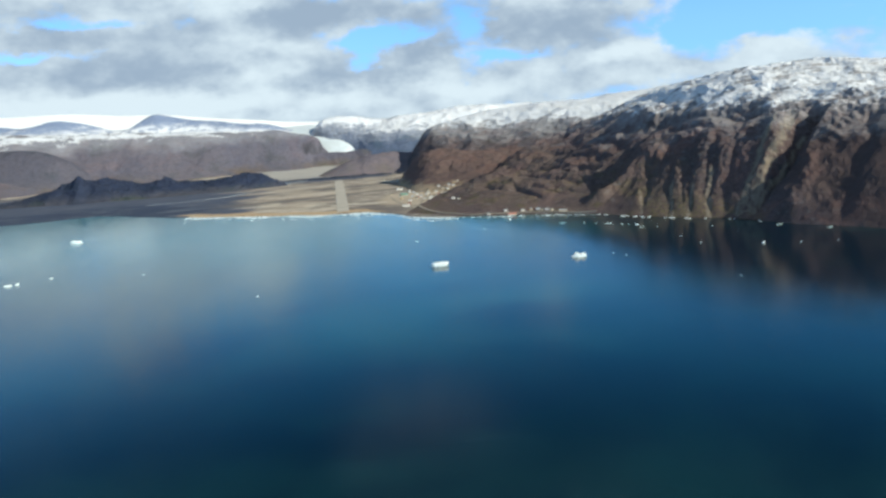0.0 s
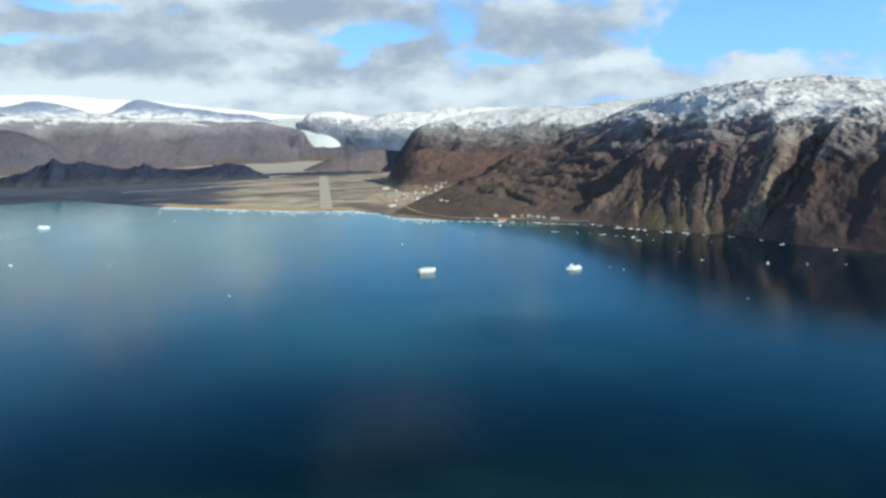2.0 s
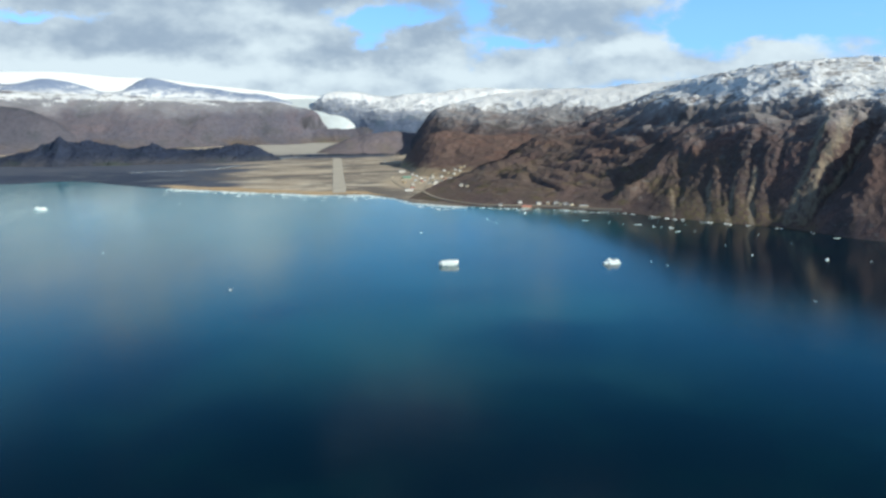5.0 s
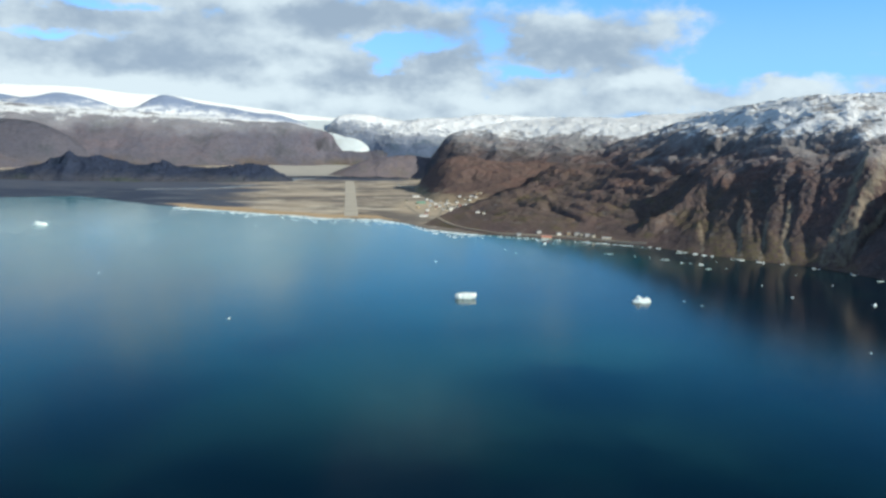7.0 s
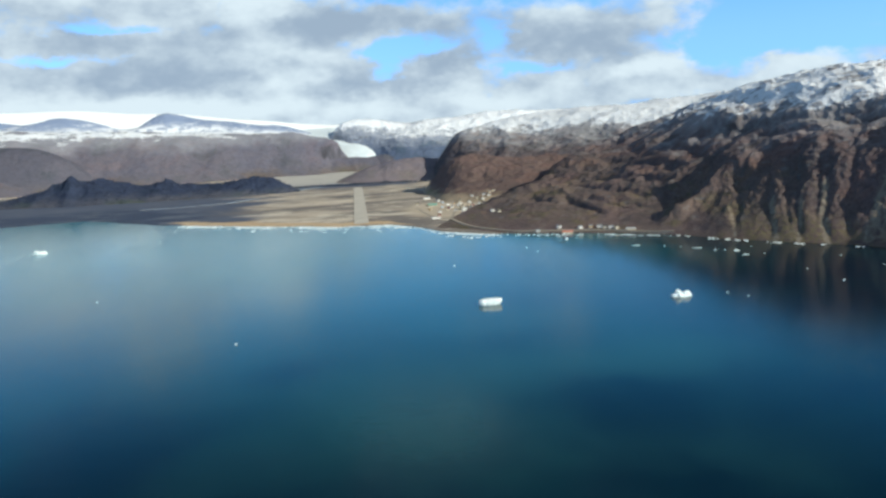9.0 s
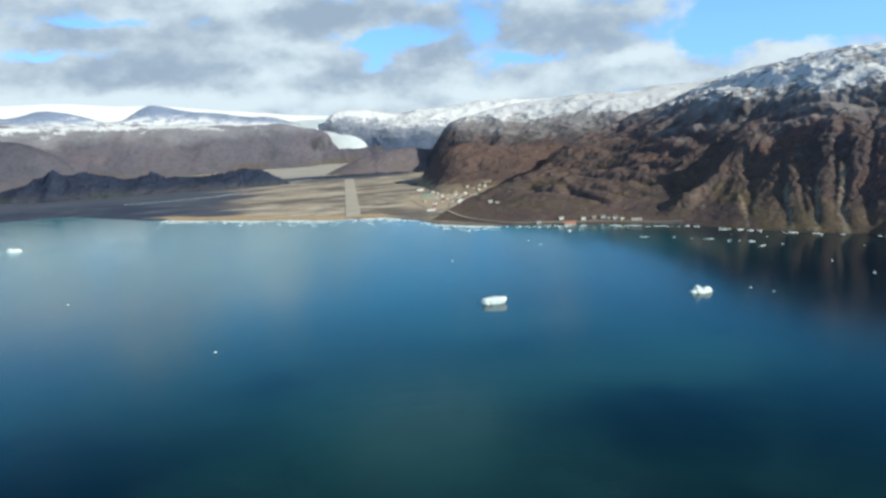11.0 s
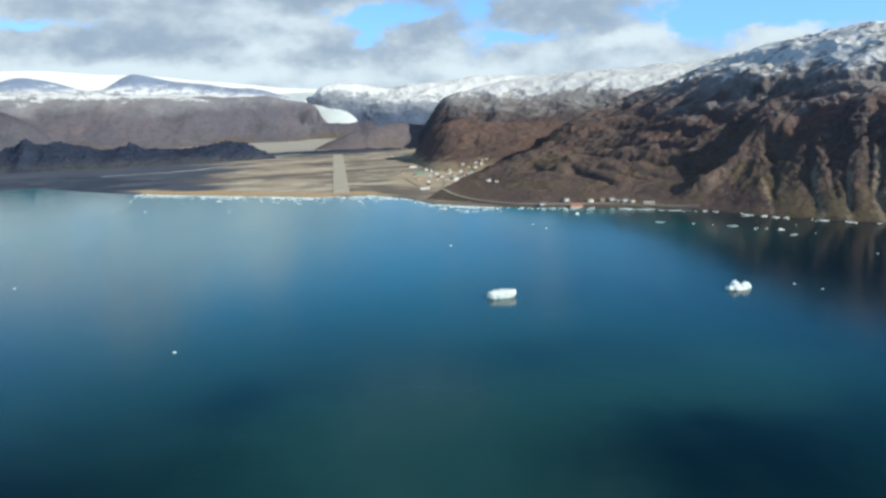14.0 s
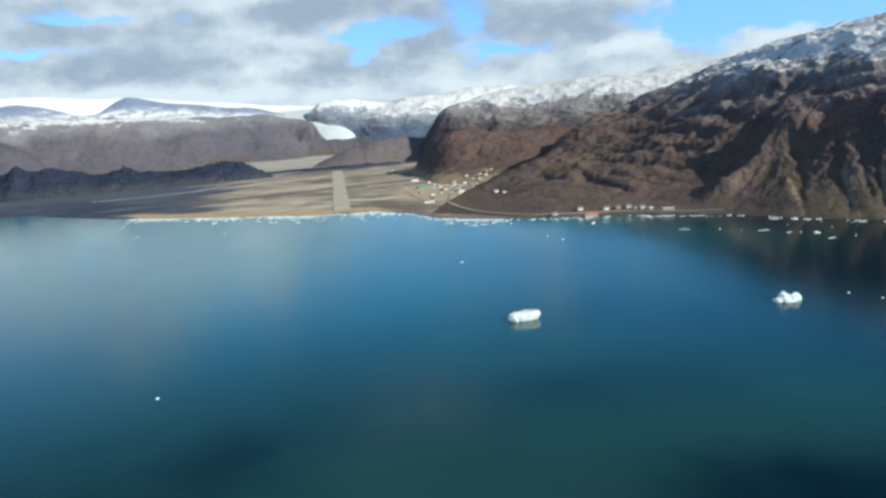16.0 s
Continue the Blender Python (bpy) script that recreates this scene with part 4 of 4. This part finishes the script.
def build_floes():
    kinds = {}
    rng = random.Random(5)

    def put(x, y, kind, scale=1.0):
        scale *= {"long": 0.75, "growler": 1.0, "bit": 0.75, "pan": 0.5}[kind]
        sizes = {"long": (18, 3.6, 0.8), "growler": (6.0, 4.4, 2.0), "bit": (3.4, 2.8, 1.2), "pan": (10, 5, 1.1)}
        labels = {"long": "long thin white ice floe in dark water", "growler": "small white lump of glacier ice afloat",
                  "bit": "tiny white piece of drifting ice", "pan": "flat white ice pan lying near the shore"}
        key = (kind, rng.randrange(3))
        m = pose(x, y, 0, 0, 0, rng.uniform(-25, 25)) @ Matrix.Diagonal((scale, scale, scale, 1))
        if key not in kinds:
            kinds[key] = finish("ice_floe", floe(len(kinds) + 31, sizes[kind]), ICE, labels[kind], "ice floe", "drifting ice floes")
            kinds[key].matrix_world = m
        else:
            ob = copy_thing(kinds[key], pose(x, y, 0, 0, 0, rng.uniform(-25, 25)))
            ob.scale = (scale, scale, scale)

    put(-129, 1082, "bit", 0.95)
    put(118, 1455, "bit", 1.1)
    put(387, 1167, "bit", 0.8)
    put(399, 1143, "bit", 0.8)
    for x, y in [(612, 1143), (331, 1659), (524, 1439), (-493, 1387), (-542, 1347)]:
        put(x, y, "growler", 0.85)
    put(-545, 1343, "growler", 1.5)
    put(-534, 1352, "growler", 1.1)
    for x, y in [(413, 1544), (486, 1484)]:
        put(x, y, "long", 1.0)
    for x, y in [(541, 1560), (727, 1302), (774, 1230), (520, 1400)]:
        put(x, y, "long", 0.9)
    for x, y in [(472, 937), (349, 1665), (248, 1586), (257, 1545), (448, 1520), (500, 1455), (513, 1451), (548, 1401), (577, 1515), (568, 1528), (-406, 1954), (-347, 1943), (-307, 2063),
                 (-201, 1897), (-336, 1345), (661, 1125), (536, 1269), (535, 1190), (712, 1112), (526, 1435)]:
        put(x, y, "bit", rng.uniform(0.7, 1.05))
    for x, y in [(479, 1644), (498, 1625), (426, 1655), (320, 1722), (228, 1782), (197, 1805), (164, 1838), (108, 1930), (560, 1545), (600, 1486), (282, 1735), (262, 1748), (360, 1700), (455, 1655), (19, 1960), (71, 1890), (40, 1985)]:
        put(x, y, "pan", rng.uniform(0.55, 0.95))
    for i in range(7):
        x = rng.uniform(430, 640)
        put(x, np.interp(x, [430, 506, 617, 700], [1630, 1570, 1410, 1330]) - rng.uniform(0, 130), "bit", rng.uniform(0.4, 0.62))


build_floes()


BRASH = plain("wet_brash_ice", (0.70, 0.76, 0.78), 0.5, 0.15, 0.3)


def build_brash():
    """The belt of broken ice along the beach: many small slabs in one mesh."""
    rng = np.random.RandomState(3)
    line = np.array(SHORE, float)
    verts, faces = [], []
    for i in range(1100):
        x = rng.uniform(-430, 235) if i % 8 else 235 + 500 * rng.rand() ** 1.5
        off = rng.exponential(20) + 3
        if rng.rand() < 0.2:
            off = rng.exponential(5) + 1
        elif not (0.45 < 0.5 + 0.5 * math.sin(x * 0.045) + rng.rand() * 0.5):
            continue
        y = np.interp(x, line[:, 0], line[:, 1]) - (off if x < 235 else 0.35 * off - 9) - 4
        w, h, n = rng.uniform(0.6, 2.6) * (1.8 if rng.rand() < 0.12 else 1), rng.uniform(0.25, 0.8), 7
        turn = rng.rand() * 0.5
        long = rng.uniform(1.0, 2.6)
        ring = [(x + long * w * rng.uniform(0.7, 1.1) * math.cos(turn + k * 6.283 / n), y + 0.7 * w * rng.uniform(0.7, 1.1) * math.sin(turn + k * 6.283 / n)) for k in range(n)]
        base = len(verts)
        verts += [(a, b, -0.2) for a, b in ring] + [(x + (a - x) * 0.86, y + (b - y) * 0.86, h * rng.uniform(0.7, 1.2)) for a, b in ring]
        faces += [(base + k, base + (k + 1) % n, base + n + (k + 1) % n, base + n + k) for k in range(n)] + [tuple(base + n + k for k in range(n))]
    mesh = bpy.data.meshes.new("brash_ice")
    mesh.from_pydata(verts, [], faces)
    mesh.materials.append(BRASH)
    tagged(new("brash_ice", mesh), "belt of broken white ice washed along the beach", "brash ice", kind="stuff")


build_brash()


# ---- heights of the land, to stand things on it ----
def land_tree():
    verts, faces = [], []
    for ob in scene.objects:
        if ob.type == "MESH" and ob.name.split(".")[0] in ("ground", "mountain", "hill"):
            n = len(ob.data.vertices)
            co = np.empty(n * 3, np.float32)
            ob.data.vertices.foreach_get("co", co)
            loops = np.empty(len(ob.data.loops), np.int32)
            ob.data.loops.foreach_get("vertex_index", loops)
            co, loops = co.reshape(-1, 3), loops.reshape(-1, 4)
            mid = co[loops].mean(1)
            keep = (np.abs(mid[:, 0] - 50) < 700) & (mid[:, 1] > 1550) & (mid[:, 1] < 3700)
            faces.append(loops[keep] + sum(len(v) for v in verts))
            verts.append(co)
    return BVHTree.FromPolygons(np.concatenate(verts).tolist(), np.concatenate(faces).tolist())


LAND = land_tree()


def height(x, y):
    hit = LAND.ray_cast(Vector((x, y, 2000)), Vector((0, 0, -1)))[0]
    return hit.z if hit else 0.0


def ribbon(name, line, width, mat, label, category, lift=0.35, steps=120, cols=7):
    """A strip laid on the land along a line on the plan."""
    path = spline([(x, y, 0) for x, y in line], steps)
    ahead = np.gradient(path, axis=0)
    side = np.stack([ahead[:, 1], -ahead[:, 0]], -1) / np.linalg.norm(ahead[:, :2], axis=1)[:, None]
    rows = []
    for k in range(cols):
        f = (k / (cols - 1) - 0.5) * width
        rows.append([(p[0] + s[0] * f, p[1] + s[1] * f, 0) for p, s in zip(path, side)])
    grid = np.array(rows)
    level = np.array([[height(x, y) for x, y, z in row] for row in grid])
    grid[..., 2] = level.max(0)[None, :] + lift
    skirt = grid[[0, -1]].copy()
    skirt[..., 2] -= 3.0
    grid = np.concatenate([skirt[:1], grid, skirt[1:]])
    return sheet(name, grid[::-1], mat, label, category, "structure", False)


RUNWAY = plain("pale_concrete", (0.53, 0.48, 0.405), 0.85, 0.2, 0.02)
GRAVEL = plain("gravel_road", (0.34, 0.29, 0.23), 0.95, 0.2, 0.2)
RIVER = plain("silty_water", (0.34, 0.37, 0.38), 0.25, 0.08, 0.02)
ribbon("runway", [(-13, 2066), (-18, 2460), (-23, 2850), (-28, 3240)], 31, RUNWAY, "long pale concrete runway across the flats", "runway", 0.5)
ribbon("road", [(120, 2330), (140, 2150), (165, 1990), (205, 1858), (262, 1792), (330, 1758), (398, 1730), (460, 1690), (515, 1650)], 7, GRAVEL, "pale gravel road along the foot of the mountain", "road", 0.5)
ribbon("road", [(165, 1990), (190, 2120), (215, 2240), (262, 2300), (300, 2360)], 6, GRAVEL, "pale gravel street through the village", "road", 0.5)
ribbon("river", [(-900, 2680), (-640, 2752), (-530, 2768), (-398, 2849), (-330, 2960)], 16, RIVER, "shallow silty river channel shining on the flats", "river", 0.25)
ribbon("river", [(-260, 3200), (-215, 3303), (-187, 3346), (-150, 3480), (-120, 3560)], 34, RIVER, "braided silty river below the moraine", "river", 0.3)


# ---- buildings ----
def box(bm, x0, y0, z0, x1, y1, z1):
    v = [bm.verts.new(c) for c in ((x0, y0, z0), (x1, y0, z0), (x1, y1, z0), (x0, y1, z0), (x0, y0, z1), (x1, y0, z1), (x1, y1, z1), (x0, y1, z1))]
    for f in ((3, 2, 1, 0), (4, 5, 6, 7), (0, 1, 5, 4), (1, 2, 6, 5), (2, 3, 7, 6), (3, 0, 4, 7)):
        bm.faces.new([v[i] for i in f])


def part(name, bm, mat, parent, label=""):
    mesh = bpy.data.meshes.new(name)
    bmesh.ops.recalc_face_normals(bm, faces=bm.faces)
    bm.to_mesh(mesh)
    bm.free()
    mesh.materials.append(mat)
    ob = tagged(new(name, mesh), label)
    ob.parent = parent
    return ob


GLASS = plain("dark_window", (0.03, 0.035, 0.045), 0.15, 0.1)
TRIM = plain("white_trim", (0.72, 0.72, 0.70), 0.6, 0.08)
CONCRETE = plain("grey_foundation", (0.30, 0.29, 0.27), 0.9, 0.15)
PAINT = {"white": plain("white_boards", (0.78, 0.77, 0.73), 0.6, 0.08), "ochre": plain("ochre_boards", (0.52, 0.34, 0.12), 0.65, 0.12), "red": plain("red_boards", (0.48, 0.10, 0.07), 0.65, 0.12),
         "green": plain("green_boards", (0.16, 0.30, 0.22), 0.65, 0.12), "blue": plain("blue_boards", (0.14, 0.24, 0.38), 0.65, 0.12), "cream": plain("cream_boards", (0.66, 0.58, 0.42), 0.65, 0.1)}
ROOF = {"grey": plain("grey_roof", (0.24, 0.24, 0.25), 0.7, 0.15), "dark": plain("dark_roof", (0.07, 0.07, 0.075), 0.7, 0.2), "pale": plain("pale_metal_roof", (0.55, 0.56, 0.57), 0.45, 0.1),
        "salmon": plain("faded_red_roof", (0.60, 0.24, 0.18), 0.6, 0.12), "green": plain("green_metal_roof", (0.22, 0.38, 0.33), 0.55, 0.1)}


def house(colour, roof, length, width, walls, rise, label, category, bays, name="house", chimney=True):
    """A boarded house with a pitched roof: its long side along x."""
    base = tagged(new(name), label, category, "village buildings")
    base.scale = (0.7, 0.7, 0.7)
    lx, ly = length / 2, width / 2
    bm = bmesh.new()
    box(bm, -lx - 0.15, -ly - 0.15, -3.0, lx + 0.15, ly + 0.15, 0.5)
    part("foundation", bm, CONCRETE, base, "grey concrete foundation")
    bm = bmesh.new()
    ring = [(-ly, 0.5), (ly, 0.5), (ly, walls), (0, walls + rise), (-ly, walls)]
    ends = [[bm.verts.new((x, y, z)) for y, z in ring] for x in (-lx, lx)]
    bm.faces.new(ends[0])
    bm.faces.new(ends[1][::-1])
    for i in range(5):
        j = (i + 1) % 5
        bm.faces.new((ends[0][i], ends[1][i], ends[1][j], ends[0][j]))
    part("wall", bm, PAINT[colour], base)
    for side in (-1, 1):
        bm = bmesh.new()
        over, thick = 0.5, 0.25
        drop = rise / ly * over
        a = [(0.0, walls + rise), (side * (ly + over), walls - drop), (side * (ly + over), walls - drop + thick), (0.0, walls + rise + thick)]
        e = [[bm.verts.new((x, y, z + 0.02)) for y, z in a] for x in (-lx - 0.4, lx + 0.4)]
        bm.faces.new(e[0])
        bm.faces.new(e[1][::-1])
        for i in range(4):
            j = (i + 1) % 4
            bm.faces.new((e[0][i], e[1][i], e[1][j], e[0][j]))
        part("roof", bm, ROOF[roof], base, roof + " pitched roof slope")
    for side in (-1, 1):
        for k in range(bays):
            x = -lx + length * (k + 0.5) / bays
            if side < 0 and k == bays // 2:
                bm = bmesh.new()
                box(bm, x - 0.55, -ly - 0.06, 0.5, x + 0.55, -ly + 0.05, 2.6)
                part("door", bm, TRIM, base, "plain white door")
                continue
            bm = bmesh.new()
            box(bm, x - 0.7, side * ly - 0.07, 1.4, x + 0.7, side * ly + 0.07, 2.8)
            frame_part = part("window", bm, TRIM, base, "white framed window")
            bm = bmesh.new()
            box(bm, x - 0.55, side * ly - 0.09, 1.55, x + 0.55, side * ly + 0.09, 2.65)
            part("pane", bm, GLASS, frame_part)
    if chimney:
        bm = bmesh.new()
        box(bm, -0.4 + lx * 0.3, -0.4, walls + rise * 0.6, 0.4 + lx * 0.3, 0.4, walls + rise + 1.1)
        part("chimney", bm, CONCRETE, base, "short brick chimney")
    return base


def settle(ob, x, y, turn):
    ob.matrix_world = pose(x, y, height(x, y), 0, 0, turn) @ Matrix.Diagonal((*ob.scale, 1))


def build_village():
    makers = {
        "w": lambda: house("white", "grey", 11, 8, 4.6, 2.8, "white boarded house with a grey pitched roof", "house", 3),
        "c": lambda: house("cream", "dark", 10, 8, 4.4, 2.8, "cream boarded house with a dark pitched roof", "house", 3),
        "o": lambda: house("ochre", "grey", 10, 8, 4.2, 2.8, "ochre boarded house with a grey pitched roof", "house", 3),
        "r": lambda: house("red", "dark", 10, 7, 4.0, 2.6, "dark red boarded house with a black roof", "house", 3),
        "b": lambda: house("blue", "pale", 9, 7, 4.0, 2.4, "blue boarded house with a pale metal roof", "house", 3),
        "L": lambda: house("white", "pale", 26, 9, 5.2, 1.8, "long white barrack with a pale metal roof", "barrack", 8, "barrack", False),
        "H": lambda: house("white", "pale", 16, 12, 9.0, 2.0, "tall white block with a pale metal roof", "hotel", 5, "hotel", False),
        "G": lambda: house("green", "green", 32, 16, 5.5, 3.0, "large hangar with a green metal roof", "hangar", 6, "hangar", False),
        "S": lambda: house("cream", "salmon", 26, 14, 5.0, 3.4, "long warehouse with a faded red roof by the shore", "warehouse", 6, "warehouse", False),
        "P": lambda: house("cream", "pale", 24, 9, 4.2, 1.6, "long pale storage shed by the shore", "shed", 6, "shed", False),
    }
    rows = [("L", 165, 2560, 10), ("w", 190, 2480, 30), ("c", 150, 2335, -10), ("w", 168, 2202, 15), ("L", 147, 2062, 4), ("w", 202, 2359, 20), ("o", 209, 2318, 10), ("w", 209, 2222, -15),
            ("c", 217, 2205, 5), ("H", 224, 2185, 8), ("w", 238, 2196, 25), ("w", 255, 2227, 15), ("c", 266, 2251, 35), ("o", 276, 2279, 20), ("w", 227, 2341, 0), ("c", 233, 2308, -20),
            ("w", 245, 2235, 10), ("G", 165, 2372, 6), ("w", 137, 3000, 0), ("w", 258, 1985, 12), ("c", 268, 1962, 8), ("w", 305, 1764, -12), ("w", 344, 1764, 5), ("S", 352, 1734, -14),
            ("w", 378, 1746, 10), ("o", 396, 1742, -8), ("w", 410, 1736, 0), ("c", 418, 1730, 12), ("w", 427, 1724, -5), ("c", 436, 1718, 20), ("P", 456, 1700, -22), ("r", 285, 2296, 30),
            ("o", 290, 2310, 15), ("c", 252, 2290, 40), ("b", 182, 2296, 5), ("r", 196, 2268, -10), ("o", 150, 2260, 30), ("c", 240, 2262, -30), ("w", 271, 2312, 12), ("c", 300, 2330, 10), ("r", 160, 2130, 8), ("c", 130, 2420, -6), ("w", 262, 2395, 20), ("c", 285, 2412, 5), ("w", 306, 2436, -12), ("o", 322, 2446, 25), ("c", 240, 2418, 15), ("w", 297, 2398, 35), ("c", 334, 2452, 10), ("w", 275, 2440, 0), ("c", 220, 2236, 50), ("w", 231, 2250, 10), ("o", 246, 2254, -15), ("c", 258, 2268, 30), ("w", 206, 2290, 5), ("c", 222, 2278, -25),
            ("r", 262, 2330, 18), ("w", 280, 2344, -8), ("c", 292, 2360, 25), ("w", 236, 2376, 12), ("o", 218, 2392, -10), ("b", 196, 2420, 20), ("w", 316, 2418, 8), ("c", 190, 2240, 14)]
    made = {}
    for kind, x, y, turn in rows:
        if kind in made:
            ob = copy_thing(made[kind], pose(x, y, height(x, y), 0, 0, turn))
        else:
            made[kind] = makers[kind]()
            settle(made[kind], x, y, turn)


build_village()


def build_scrub():
    """Birch thickets on the dark hills: many small leafy clumps in one mesh."""
    rng = np.random.RandomState(11)
    hill = [ob for ob in scene.objects if ob.name.startswith("scrub_hill")]
    verts, faces = [], []
    for ob, count in zip(hill, (1700, 400)):
        n = len(ob.data.vertices)
        co = np.empty(n * 3, np.float32)
        ob.data.vertices.foreach_get("co", co)
        co = co.reshape(-1, 3)
        co = co[co[:, 2] > 6]
        for i in rng.choice(len(co), count):
            x, y, z = co[i]
            w, h = rng.uniform(2.0, 4.5), rng.uniform(0.9, 2.8) * (1.6 if rng.rand() < 0.08 else 1)
            base = len(verts)
            for k in range(5):
                a = k * 1.2566 + rng.rand() * 0.5
                verts.append((x + w * math.cos(a), y + w * math.sin(a), z - 0.5))
                verts.append((x + 0.8 * w * math.cos(a + 0.5), y + 0.8 * w * math.sin(a + 0.5), z + h * rng.uniform(0.5, 0.8)))
            verts.append((x + rng.uniform(-0.6, 0.6), y, z + h))
            for k in range(5):
                a, b, c, d = base + 2 * k, base + 2 * k + 1, base + (2 * k + 2) % 10, base + (2 * k + 3) % 10
                faces += [(a, c, d, b), (b, d, base + 10)]
    mesh = bpy.data.meshes.new("birch_scrub")
    mesh.from_pydata(verts, [], faces)
    mesh.materials.append(SHADED_SCRUB)
    tagged(new("birch_scrub", mesh), "thickets of leafless birch scrub on low hills, darkened by painted shade", "scrub", kind="stuff")


build_scrub()
